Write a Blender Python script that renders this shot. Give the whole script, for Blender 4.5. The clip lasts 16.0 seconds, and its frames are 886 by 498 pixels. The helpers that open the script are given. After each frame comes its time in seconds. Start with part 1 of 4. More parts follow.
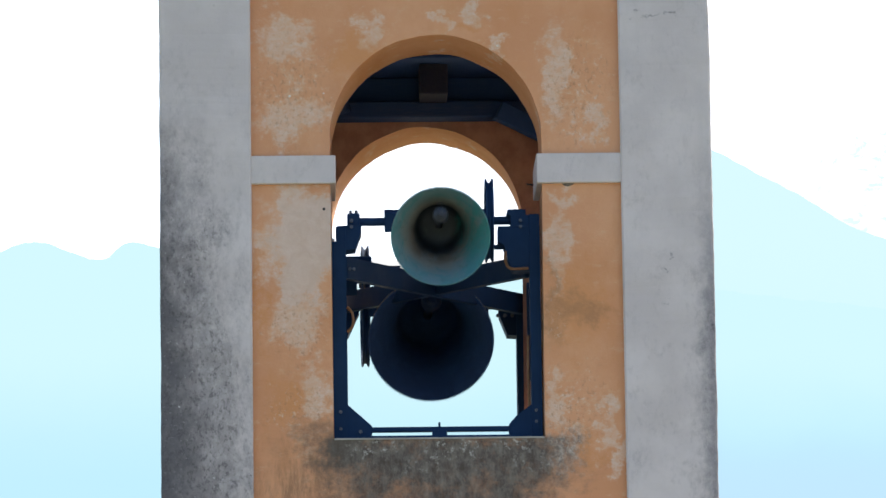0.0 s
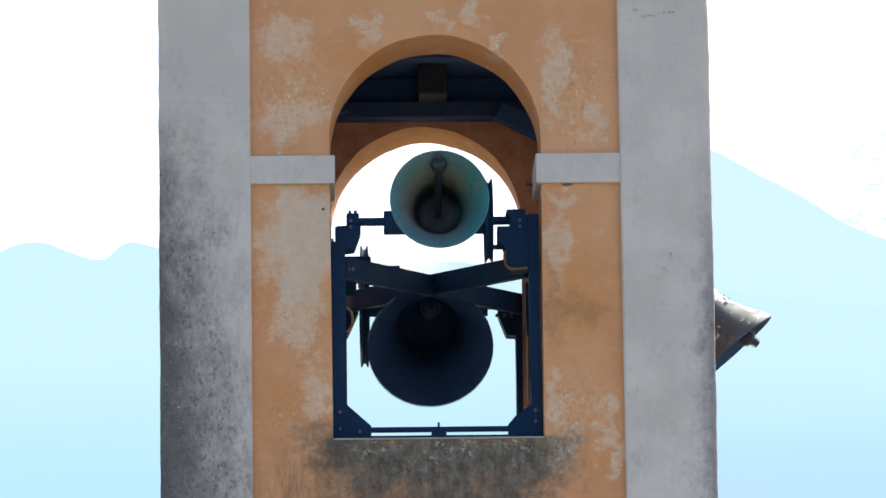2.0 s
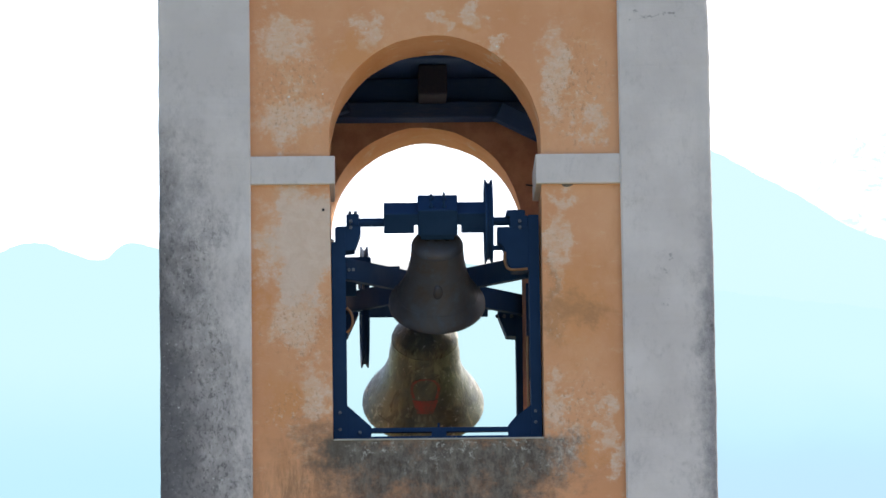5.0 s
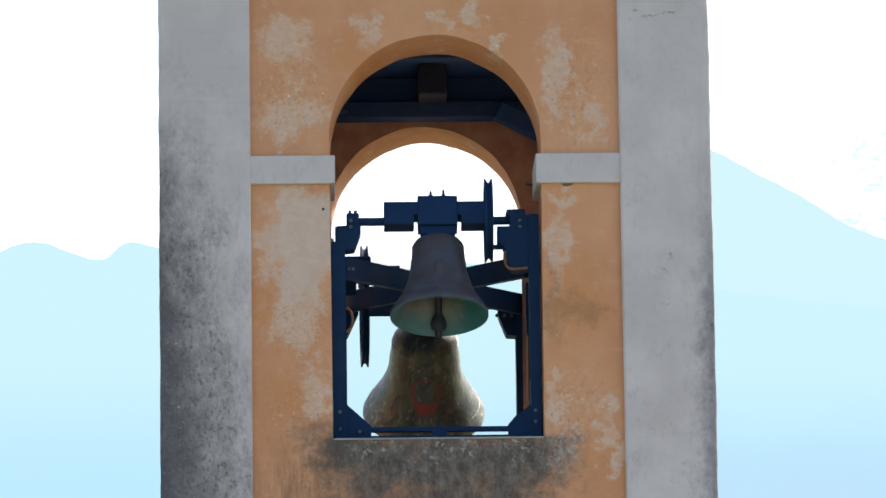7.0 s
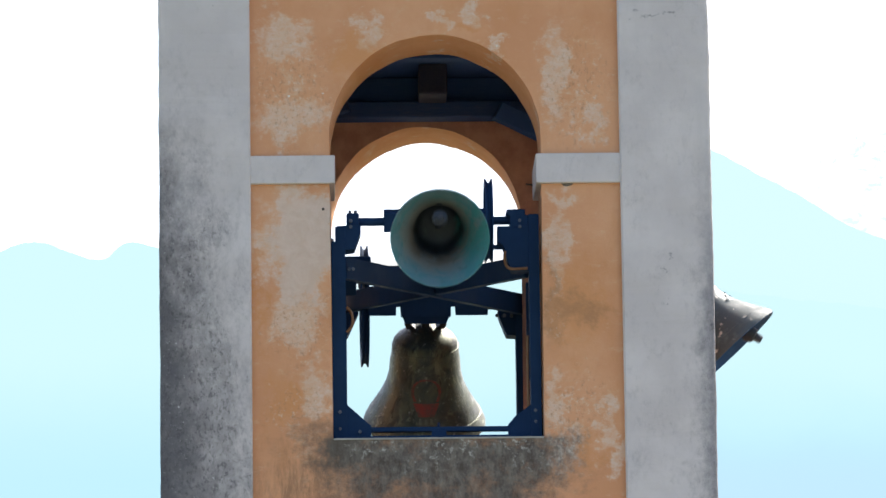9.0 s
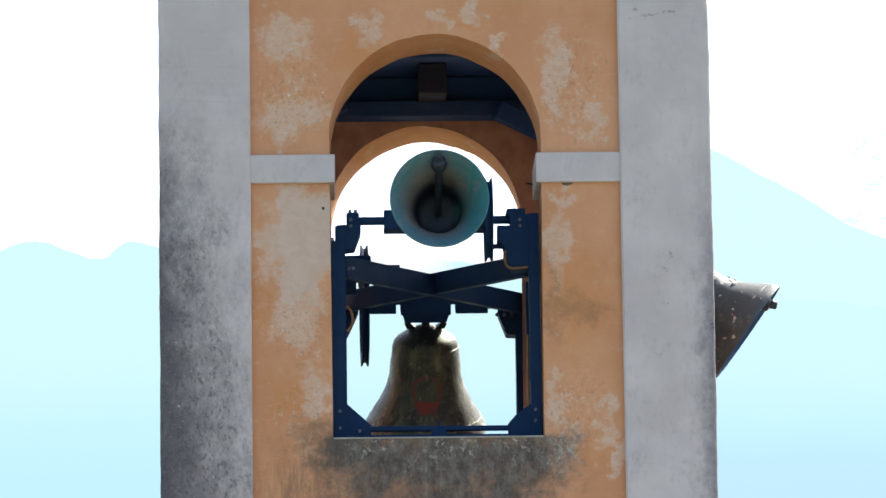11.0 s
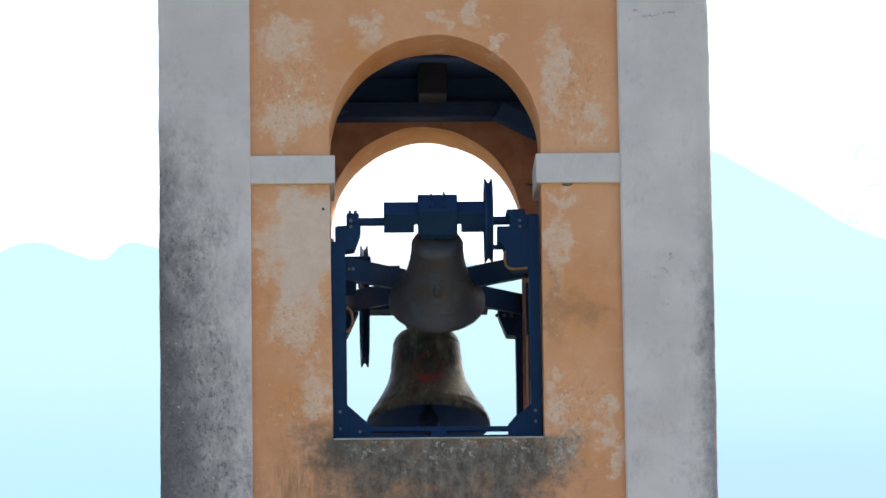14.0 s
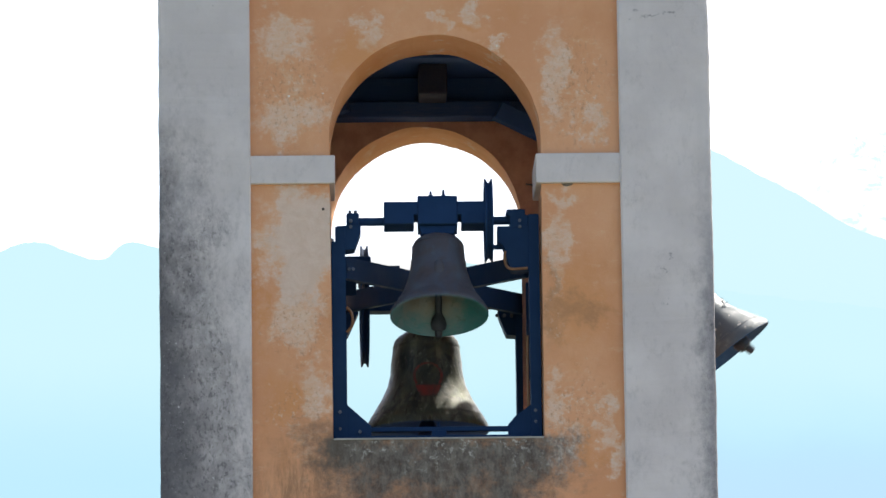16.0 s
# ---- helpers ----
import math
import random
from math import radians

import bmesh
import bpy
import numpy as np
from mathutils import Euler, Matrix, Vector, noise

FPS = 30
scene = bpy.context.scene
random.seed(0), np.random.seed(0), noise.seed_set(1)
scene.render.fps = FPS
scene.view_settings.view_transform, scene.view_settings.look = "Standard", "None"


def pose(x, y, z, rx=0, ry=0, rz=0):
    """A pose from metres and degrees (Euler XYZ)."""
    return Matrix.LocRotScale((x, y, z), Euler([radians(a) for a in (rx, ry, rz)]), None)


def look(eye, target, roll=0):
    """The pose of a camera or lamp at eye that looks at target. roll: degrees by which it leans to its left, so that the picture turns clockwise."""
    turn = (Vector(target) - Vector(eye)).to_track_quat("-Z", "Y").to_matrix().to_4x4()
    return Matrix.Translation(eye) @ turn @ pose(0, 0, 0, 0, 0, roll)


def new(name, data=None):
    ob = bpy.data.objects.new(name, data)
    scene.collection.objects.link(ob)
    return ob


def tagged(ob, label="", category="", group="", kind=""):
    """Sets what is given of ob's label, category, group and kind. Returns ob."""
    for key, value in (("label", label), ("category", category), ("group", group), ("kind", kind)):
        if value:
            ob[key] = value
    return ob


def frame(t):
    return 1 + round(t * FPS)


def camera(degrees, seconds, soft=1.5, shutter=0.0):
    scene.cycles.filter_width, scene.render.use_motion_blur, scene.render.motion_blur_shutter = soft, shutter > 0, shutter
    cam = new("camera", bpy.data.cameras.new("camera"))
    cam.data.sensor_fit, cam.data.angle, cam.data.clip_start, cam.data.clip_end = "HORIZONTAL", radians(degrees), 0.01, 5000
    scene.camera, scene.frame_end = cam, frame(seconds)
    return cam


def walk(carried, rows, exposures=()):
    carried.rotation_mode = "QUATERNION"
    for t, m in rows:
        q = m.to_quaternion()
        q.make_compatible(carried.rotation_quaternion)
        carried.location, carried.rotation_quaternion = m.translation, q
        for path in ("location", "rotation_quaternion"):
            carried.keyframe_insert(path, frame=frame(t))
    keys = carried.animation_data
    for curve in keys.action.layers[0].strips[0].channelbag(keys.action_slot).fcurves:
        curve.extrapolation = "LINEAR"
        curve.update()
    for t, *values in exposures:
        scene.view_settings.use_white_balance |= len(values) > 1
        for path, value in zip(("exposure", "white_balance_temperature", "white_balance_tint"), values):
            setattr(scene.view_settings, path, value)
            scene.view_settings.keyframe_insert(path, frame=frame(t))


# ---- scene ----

# ---- camera: stands still on the ground, looking up at the belfry ----
cam = camera(8.946, 16.0, 1.5, 0.2)
EYE, AIM = (-0.864, -39.236, 1.601), (0.0485, 0.0869, 8.8722)
# the tripod settles by a few millimetres of aim; the exposure breathes a little as the bells swing
SWAY = [(0.0, -0.005, 0.0), (0.7, -0.001, 0.0), (1.2, 0.0, 0.0), (3.4, 0.0, 0.0), (4.1, 0.0, 0.004), (6.3, 0.0, 0.005), (7.0, 0.0, 0.0),
        (9.2, 0.0, 0.0), (11.3, 0.0, -0.006), (12.4, 0.0, -0.006), (13.0, 0.0, 0.0), (16.0, 0.0, 0.0)]
EXPOSURE = [(0.0, 1.06), (2.0, 1.04), (2.5, 1.13), (3.0, 1.10), (3.5, 1.03), (4.0, 1.09), (6.5, 1.03), (7.0, 1.00), (7.5, 1.01), (8.0, 1.07), (8.5, 1.11), (9.0, 1.10),
            (11.5, 1.11), (12.0, 1.08), (12.5, 1.07), (13.0, 1.07), (13.5, 1.11), (14.0, 1.12), (14.5, 1.00), (15.0, 1.10), (15.5, 1.05), (16.0, 1.03)]
walk(cam, [(t, look(EYE, (AIM[0] + dx, AIM[1], AIM[2] + dz), -0.79)) for t, dx, dz in SWAY], EXPOSURE)

# ---- daylight: high sun behind the tower, to its right ----
SUN_UP, SUN_SIDE = radians(48), radians(37)      # elevation; turn from straight behind towards the right
world = bpy.data.worlds.new("sky")
world.use_nodes = True
scene.world = world
wn = world.node_tree
sky = wn.nodes.new("ShaderNodeTexSky")
sky.sky_type = "NISHITA"
sky.sun_disc = False
sky.sun_elevation, sky.sun_rotation = SUN_UP, SUN_SIDE
sky.air_density, sky.dust_density, sky.ozone_density = 1.0, 3.0, 1.0
wn.links.new(sky.outputs[0], wn.nodes["Background"].inputs[0])
wn.nodes["Background"].inputs[1].default_value = 0.15
sun = new("sun", bpy.data.lights.new("sun", "SUN"))
sun.data.energy, sun.data.angle, sun.data.color = 4.0, radians(0.5), (1.0, 0.95, 0.86)
sun_from = Vector((math.sin(SUN_SIDE) * math.cos(SUN_UP), math.cos(SUN_SIDE) * math.cos(SUN_UP), math.sin(SUN_UP)))
sun.matrix_world = look(sun_from * 60, (0, 0, 0))


# ---- material tools ----
class Net:
    """A small wrapper to write node materials in few lines."""

    def __init__(self, name, rough=0.6, metal=0.0, spec=0.5):
        self.m = bpy.data.materials.new(name)
        self.m.use_nodes = True
        self.t = self.m.node_tree
        self.p = self.t.nodes["Principled BSDF"]
        self.p.inputs["Roughness"].default_value = rough
        self.p.inputs["Metallic"].default_value = metal
        self.p.inputs["Specular IOR Level"].default_value = spec
        self.place = self.t.nodes.new("ShaderNodeNewGeometry").outputs["Position"]

    def on_object(self):
        self.place = self.t.nodes.new("ShaderNodeTexCoord").outputs["Object"]
        return self

    def put(self, socket, value):
        if isinstance(value, (int, float)):
            socket.default_value = value
        elif isinstance(value, tuple):
            socket.default_value = value if len(value) == len(socket.default_value) else (*value, 1.0)
        else:
            self.t.links.new(value, socket)

    def stretch(self, sx, sy, sz):
        n = self.t.nodes.new("ShaderNodeMapping")
        self.put(n.inputs[0], self.place)
        n.inputs["Scale"].default_value = (sx, sy, sz)
        return n.outputs[0]

    def noise(self, scale, detail=6.0, rough=0.6, at=None, twist=0.0):
        n = self.t.nodes.new("ShaderNodeTexNoise")
        self.put(n.inputs["Vector"], self.place if at is None else at)
        n.inputs["Scale"].default_value, n.inputs["Detail"].default_value = scale, detail
        n.inputs["Roughness"].default_value, n.inputs["Distortion"].default_value = rough, twist
        return n.outputs["Fac"]

    def math(self, op, a, b=0.0, c=0.0):
        n = self.t.nodes.new("ShaderNodeMath")
        n.operation = op
        for s, v in zip(n.inputs, (a, b, c)):
            self.put(s, v)
        return n.outputs[0]

    def ramp(self, v, a, b, lo=0.0, hi=1.0):
        n = self.t.nodes.new("ShaderNodeMapRange")
        n.interpolation_type = "SMOOTHSTEP"
        for s, x in zip(n.inputs, (v, a, b, lo, hi)):
            self.put(s, x)
        return n.outputs[0]

    def mix(self, f, a, b):
        n = self.t.nodes.new("ShaderNodeMix")
        n.data_type = "RGBA"
        self.put(n.inputs[0], f)
        self.put(n.inputs[6], a)
        self.put(n.inputs[7], b)
        return n.outputs[2]

    def axis(self, i):
        n = self.t.nodes.new("ShaderNodeSeparateXYZ")
        self.put(n.inputs[0], self.place)
        return n.outputs[i]

    def blob(self, x, z, rx, rz):
        """1 inside an uneven patch round (x, z), 0 outside."""
        u = self.math("DIVIDE", self.math("SUBTRACT", self.warp_x, x), rx)
        v = self.math("DIVIDE", self.math("SUBTRACT", self.warp_z, z), rz)
        d = self.math("SQRT", self.math("ADD", self.math("MULTIPLY", u, u), self.math("MULTIPLY", v, v)))
        return self.math("SUBTRACT", 1.0, d)

    def patches(self, rows, ragged, lo, hi):
        """The union of several patches, with a ragged edge."""
        top = None
        self.warp_x = self.math("ADD", self.axis(0), self.math("MULTIPLY", self.math("SUBTRACT", self.noise(4.0, 9, 0.68), 0.5), 0.7))
        self.warp_z = self.math("ADD", self.axis(2), self.math("MULTIPLY", self.math("SUBTRACT", self.noise(3.6, 9, 0.68, self.stretch(1.1, 1, 1.2)), 0.5), 0.8))
        for row in rows:
            b = self.blob(*row)
            top = b if top is None else self.math("SMOOTH_MAX", top, b, 0.2)
        return self.ramp(self.math("ADD", top, ragged), lo, hi)

    def bump(self, height, strength, distance):
        n = self.t.nodes.new("ShaderNodeBump")
        n.inputs["Strength"].default_value, n.inputs["Distance"].default_value = strength, distance
        self.put(n.inputs["Height"], height)
        self.t.links.new(n.outputs[0], self.p.inputs["Normal"])

    def done(self, colour, rough=None):
        self.put(self.p.inputs["Base Color"], colour)
        if rough is not None:
            self.put(self.p.inputs["Roughness"], rough)
        return self.m


def plaster_orange():
    n = Net("orange plaster", 0.92, 0.0, 0.2)
    big, mid, fine = n.noise(1.3, 5, 0.6), n.noise(7, 8, 0.7, twist=0.6), n.noise(60, 4, 0.7)
    rough_edge = n.math("ADD", n.math("MULTIPLY", n.noise(20, 9, 0.8, n.stretch(0.7, 1, 1)), 1.1), n.math("MULTIPLY", n.noise(5, 4, 0.6), 0.9))
    ragged = n.math("SUBTRACT", rough_edge, 0.98)
    body = n.mix(n.ramp(big, 0.35, 0.65), (0.63, 0.30, 0.155), (0.69, 0.36, 0.20))
    body = n.mix(n.ramp(n.noise(3.5, 6, 0.7, n.stretch(1, 1, 0.45)), 0.45, 0.75, 0, 0.5), body, (0.58, 0.26, 0.105))
    body = n.mix(n.ramp(n.noise(11, 9, 0.8, n.stretch(0.6, 1, 1.2)), 0.54, 0.70, 0, 0.55), body, (0.69, 0.50, 0.335))
    faded = n.patches([(-1.0, 8.90, 0.34, 0.50), (-0.86, 8.92, 0.22, 0.46), (-1.02, 9.80, 0.28, 0.19), (-1.08, 10.4, 0.2, 0.2), (-0.48, 10.44, 0.09, 0.16),
                       (0.28, 10.57, 0.11, 0.09), (0.06, 10.5, 0.07, 0.11), (0.44, 10.36, 0.08, 0.08), (0.86, 10.1, 0.12, 0.42),
                       (1.1, 9.8, 0.13, 0.15), (0.86, 8.82, 0.09, 0.42), (0.90, 9.22, 0.10, 0.10), (-1.0, 8.38, 0.24, 0.22),
                       (-0.84, 7.86, 0.12, 0.26), (1.18, 7.73, 0.12, 0.09), (1.21, 7.42, 0.07, 0.28), (0.84, 7.76, 0.08, 0.22)], ragged, -0.05, 0.55)
    body = n.mix(n.math("MULTIPLY", faded, n.ramp(n.noise(24, 8, 0.75, n.stretch(0.6, 1, 1)), 0.36, 0.62, 0.40, 0.88)), body, n.mix(n.ramp(mid, 0.35, 0.65), (0.66, 0.475, 0.35), (0.70, 0.545, 0.44)))
    mottle = n.patches([(-1.0, 10.0, 0.4, 0.5), (-1.0, 8.35, 0.35, 0.35), (0.95, 9.95, 0.35, 0.6), (0.98, 7.6, 0.35, 0.5), (-0.45, 10.4, 0.5, 0.3), (-0.95, 7.5, 0.3, 0.5), (0.85, 8.8, 0.15, 0.5)],
                       n.math("MULTIPLY", n.math("SUBTRACT", n.noise(15, 9, 0.8, n.stretch(0.6, 1, 1)), 0.62), 5.0), 0.1, 0.9)
    body = n.mix(n.math("MULTIPLY", mottle, 0.55), body, (0.68, 0.48, 0.335))
    fresh = n.patches([(-1.05, 7.82, 0.24, 0.24), (0.98, 8.45, 0.3, 0.55), (-0.55, 10.25, 0.3, 0.25), (-1.28, 8.6, 0.05, 0.7), (0.2, 10.5, 0.2, 0.1), (1.05, 7.4, 0.12, 0.2)], ragged, 0.0, 0.9)
    body = n.mix(n.math("MULTIPLY", fresh, 0.6), body, (0.62, 0.275, 0.105))
    brown = n.patches([(0.93, 8.42, 0.16, 0.12), (0.81, 8.50, 0.07, 0.3), (1.08, 8.4, 0.12, 0.1)], n.math("MULTIPLY", ragged, 0.4), -0.5, 1.0)
    body = n.mix(n.math("MULTIPLY", brown, 0.55), body, (0.30, 0.165, 0.085))
    worn = n.patches([(-0.93, 8.98, 0.30, 0.42), (-0.98, 8.68, 0.24, 0.24)], n.math("MULTIPLY", ragged, 0.6), 0.0, 0.4)
    body = n.mix(n.math("MULTIPLY", worn, 0.8), body, n.mix(n.ramp(mid, 0.35, 0.65), (0.62, 0.468, 0.375), (0.68, 0.535, 0.445)))
    pitted = n.patches([(-0.95, 8.28, 0.36, 0.34), (-0.95, 7.75, 0.30, 0.2), (0.81, 8.65, 0.10, 0.5), (0.95, 7.7, 0.3, 0.4), (1.0, 10.0, 0.3, 0.5), (-1.0, 10.0, 0.35, 0.5)], ragged, -0.2, 0.8)
    pits = n.math("MULTIPLY", n.ramp(n.noise(30, 8, 0.8, n.stretch(1, 1, 0.65)), 0.52, 0.62), pitted)
    body = n.mix(n.math("MULTIPLY", pits, 0.62), body, (0.36, 0.185, 0.105))
    flecks = n.math("MULTIPLY", n.ramp(n.noise(24, 8, 0.8), 0.54, 0.62), pitted)
    body = n.mix(n.math("MULTIPLY", flecks, 0.65), body, (0.70, 0.56, 0.44))
    # mildew under the opening and grey run-off beside it
    soot = n.patches([(-0.40, 7.36, 0.48, 0.42), (0.10, 7.34, 0.62, 0.48), (0.50, 7.34, 0.50, 0.46), (0.1, 6.95, 0.6, 0.4), (-0.62, 7.42, 0.3, 0.3)], ragged, -0.25, 0.75)
    body = n.mix(n.math("MULTIPLY", soot, n.math("MULTIPLY", n.ramp(n.axis(2), 7.54, 7.50), 0.94)), body, n.mix(n.ramp(n.noise(15, 9, 0.8, n.stretch(1, 1, 0.55)), 0.36, 0.68), (0.046, 0.050, 0.050), (0.185, 0.178, 0.16)))
    rusty = n.math("MULTIPLY", n.ramp(n.noise(4.5, 6, 0.7, n.stretch(1.2, 1, 0.6)), 0.44, 0.66), n.ramp(n.axis(2), 7.44, 7.1))
    body = n.mix(n.math("MULTIPLY", n.math("MULTIPLY", rusty, soot), 0.6), body, n.mix(n.ramp(n.noise(18, 7, 0.75), 0.4, 0.65), (0.085, 0.055, 0.042), (0.25, 0.14, 0.085)))
    lichen = n.math("MULTIPLY", n.math("MULTIPLY", n.ramp(n.noise(20, 8, 0.8), 0.53, 0.61), n.ramp(n.noise(3.2, 4, 0.6), 0.40, 0.56, 0.15, 1.0)), n.ramp(n.axis(2), 7.15, 7.48))
    body = n.mix(n.math("MULTIPLY", n.math("MULTIPLY", lichen, soot), 0.8), body, (0.50, 0.48, 0.44))
    grey = n.patches([(0.88, 7.42, 0.22, 0.22)], ragged, 0.0, 0.8)
    body = n.mix(n.math("MULTIPLY", grey, n.ramp(n.noise(11, 8, 0.78, n.stretch(1, 1, 0.5)), 0.40, 0.62, 0.1, 0.8)), body, n.mix(n.ramp(n.noise(26, 6, 0.75), 0.42, 0.6), (0.20, 0.18, 0.16), (0.52, 0.47, 0.41)))
    runs = n.patches([(-0.95, 7.2, 0.34, 0.36), (-0.8, 7.0, 0.3, 0.3)], n.math("MULTIPLY", ragged, 0.8), -0.3, 0.9)
    streaks = n.ramp(n.noise(9, 7, 0.75, n.stretch(1.6, 1, 0.35)), 0.36, 0.62)
    body = n.mix(n.math("MULTIPLY", n.math("MULTIPLY", runs, streaks), 0.6), body, (0.17, 0.10, 0.06))
    smudge = n.patches([(-0.78, 7.46, 0.24, 0.24)], ragged, -0.3, 1.1)
    body = n.mix(n.math("MULTIPLY", smudge, 0.75), body, (0.10, 0.085, 0.07))
    n.bump(n.math("ADD", mid, n.math("MULTIPLY", fine, 0.5)), 0.35, 0.012)
    return n.done(body)


def plaster_grey():
    n = Net("grey plaster", 0.9, 0.0, 0.2)
    mid, fine, speck = n.noise(5, 8, 0.7), n.noise(70, 4, 0.7), n.noise(24, 8, 0.8, n.stretch(1.0, 1.0, 0.6))
    body = n.mix(n.ramp(n.noise(1.6, 5, 0.6), 0.35, 0.65), (0.565, 0.508, 0.495), (0.65, 0.588, 0.572))
    body = n.mix(n.ramp(n.noise(3, 6, 0.7, n.stretch(1, 1, 0.3)), 0.5, 0.8, 0, 0.4), body, (0.46, 0.435, 0.425))
    # mildew: thick on the weather corner, thinner on the other
    x, z = n.axis(0), n.axis(2)
    low = n.ramp(z, 10.6, 8.0)
    left = n.math("MULTIPLY", n.ramp(x, -1.15, -2.0, 0.15, 1.45), n.math("MULTIPLY", low, n.ramp(x, -0.9, -1.1)))
    low_r = n.ramp(z, 9.9, 7.9)
    right = n.math("MULTIPLY", n.ramp(x, 1.68, 1.96), n.math("MULTIPLY", low_r, 0.75))
    wet = n.math("ADD", n.math("ADD", n.math("ADD", left, right), n.math("MULTIPLY", n.ramp(z, 8.6, 7.1), n.ramp(x, -1.0, -1.4, 0.0, 0.5))), n.math("MULTIPLY", n.math("SUBTRACT", n.noise(3.2, 8, 0.72, n.stretch(1.2, 1, 0.75), 0.4), 0.5), 2.4))
    dirt = n.ramp(n.math("ADD", wet, n.math("MULTIPLY", n.math("SUBTRACT", speck, 0.5), 2.6)), 0.0, 1.7)
    body = n.mix(n.math("MULTIPLY", dirt, 0.72), body, n.mix(n.ramp(speck, 0.4, 0.7), (0.10, 0.092, 0.098), (0.20, 0.182, 0.18)))
    edge = n.math("MULTIPLY", n.ramp(n.math("ADD", x, n.math("MULTIPLY", n.math("SUBTRACT", n.noise(3.5, 7, 0.75), 0.5), 0.9)), -1.58, -1.98), n.ramp(z, 10.4, 8.8, 0.0, 0.7))
    body = n.mix(edge, body, (0.075, 0.073, 0.085))
    strip = n.math("MULTIPLY", n.ramp(n.math("ADD", x, n.math("MULTIPLY", n.math("SUBTRACT", n.noise(6, 7, 0.75), 0.5), 0.30)), 1.80, 1.95), n.ramp(n.math("ADD", z, n.math("MULTIPLY", n.noise(2.0, 4, 0.6), 1.2)), 10.2, 9.2, 0.0, 0.6))
    body = n.mix(strip, body, (0.17, 0.165, 0.19))
    crisp = n.math("MULTIPLY", n.ramp(n.noise(34, 7, 0.82, n.stretch(1, 1, 0.7)), 0.51, 0.61), n.ramp(wet, 0.25, 1.2))
    body = n.mix(n.math("MULTIPLY", crisp, 0.68), body, (0.085, 0.078, 0.082))
    chips = n.math("MULTIPLY", n.ramp(n.noise(30, 4, 0.6), 0.69, 0.72), n.ramp(wet, 0.3, 1.0))
    body = n.mix(n.math("MULTIPLY", chips, 0.8), body, (0.66, 0.64, 0.62))
    pits = n.math("MULTIPLY", n.ramp(n.noise(45, 3, 0.6), 0.62, 0.7), n.ramp(wet, 0.1, 0.7))
    body = n.mix(n.math("MULTIPLY", pits, 0.3), body, (0.45, 0.44, 0.43))
    scrape = n.patches([(1.67, 10.50, 0.025, 0.07), (1.55, 10.49, 0.09, 0.02), (-1.60, 10.62, 0.02, 0.02), (1.60, 8.68, 0.03, 0.018), (1.59, 8.53, 0.014, 0.010)], n.math("MULTIPLY", n.math("SUBTRACT", n.noise(30, 6, 0.7), 0.5), 2.0), 0.2, 0.7)
    body = n.mix(n.math("MULTIPLY", scrape, 0.65), body, (0.16, 0.15, 0.145))
    n.bump(n.math("ADD", mid, n.math("MULTIPLY", fine, 0.4)), 0.3, 0.01)
    return n.done(body)


def bronze(name, body, patina, deep, rough, spots=0.0, metal=0.8, streaks=0.0):
    n = Net(name, rough, 0.85).on_object()
    a, b, c = n.noise(3.0, 6, 0.6, twist=0.8), n.noise(11, 7, 0.7), n.noise(60, 3, 0.6)
    col = n.mix(n.ramp(a, 0.4, 0.62), body, deep)
    col = n.mix(n.ramp(b, 0.48, 0.68, 0, 0.8), col, patina)
    if streaks:
        # rain streaks and rubbed, paler skin down the flank
        runs = n.noise(9, 7, 0.75, n.stretch(1.5, 1.5, 0.3), 0.4)
        col = n.mix(n.ramp(runs, 0.52, 0.66, 0, streaks), col, (0.21, 0.215, 0.145))
        col = n.mix(n.ramp(n.noise(7, 7, 0.75, n.stretch(1.3, 1.3, 0.5), 1.0), 0.55, 0.64, 0, streaks), col, (0.045, 0.04, 0.032))
        col = n.mix(n.ramp(n.noise(2.2, 4, 0.6), 0.48, 0.62, 0, 0.25 * streaks), col, (0.11, 0.072, 0.048))
    if spots:
        col = n.mix(n.ramp(n.noise(24, 2, 0.5, twist=0.5), 0.66, 0.70, 0, spots), col, (0.62, 0.60, 0.56))
    if streaks:
        # pale dust caught in the cast ornament of the flanks
        cast = n.math("MULTIPLY", n.ramp(n.noise(16, 5, 0.7, n.stretch(1, 1, 0.7), 1.2), 0.56, 0.62), n.ramp(n.noise(3.4, 3, 0.5), 0.52, 0.60))
        col = n.mix(n.math("MULTIPLY", cast, 0.6), col, (0.36, 0.35, 0.27))
        b = n.math("ADD", b, n.math("MULTIPLY", cast, 0.5))
    n.bump(n.math("ADD", b, n.math("MULTIPLY", c, 0.4)), 0.25 + 0.4 * streaks, 0.006 + 0.006 * streaks)
    n.put(n.p.inputs["Metallic"], n.ramp(b, 0.45, 0.7, metal, 0.25))
    return n.done(col, n.ramp(b, 0.3, 0.75, rough - 0.1, rough + 0.25))


def dark_metal(name, body, patina, deep, rough):
    n = Net(name, rough, 0.1, 0.3).on_object()
    a, b = n.noise(3.0, 6, 0.6, twist=0.8), n.noise(11, 7, 0.7)
    n.bump(b, 0.2, 0.004)
    return n.done(n.mix(n.ramp(b, 0.48, 0.68, 0, 0.8), n.mix(n.ramp(a, 0.4, 0.62), body, deep), patina))


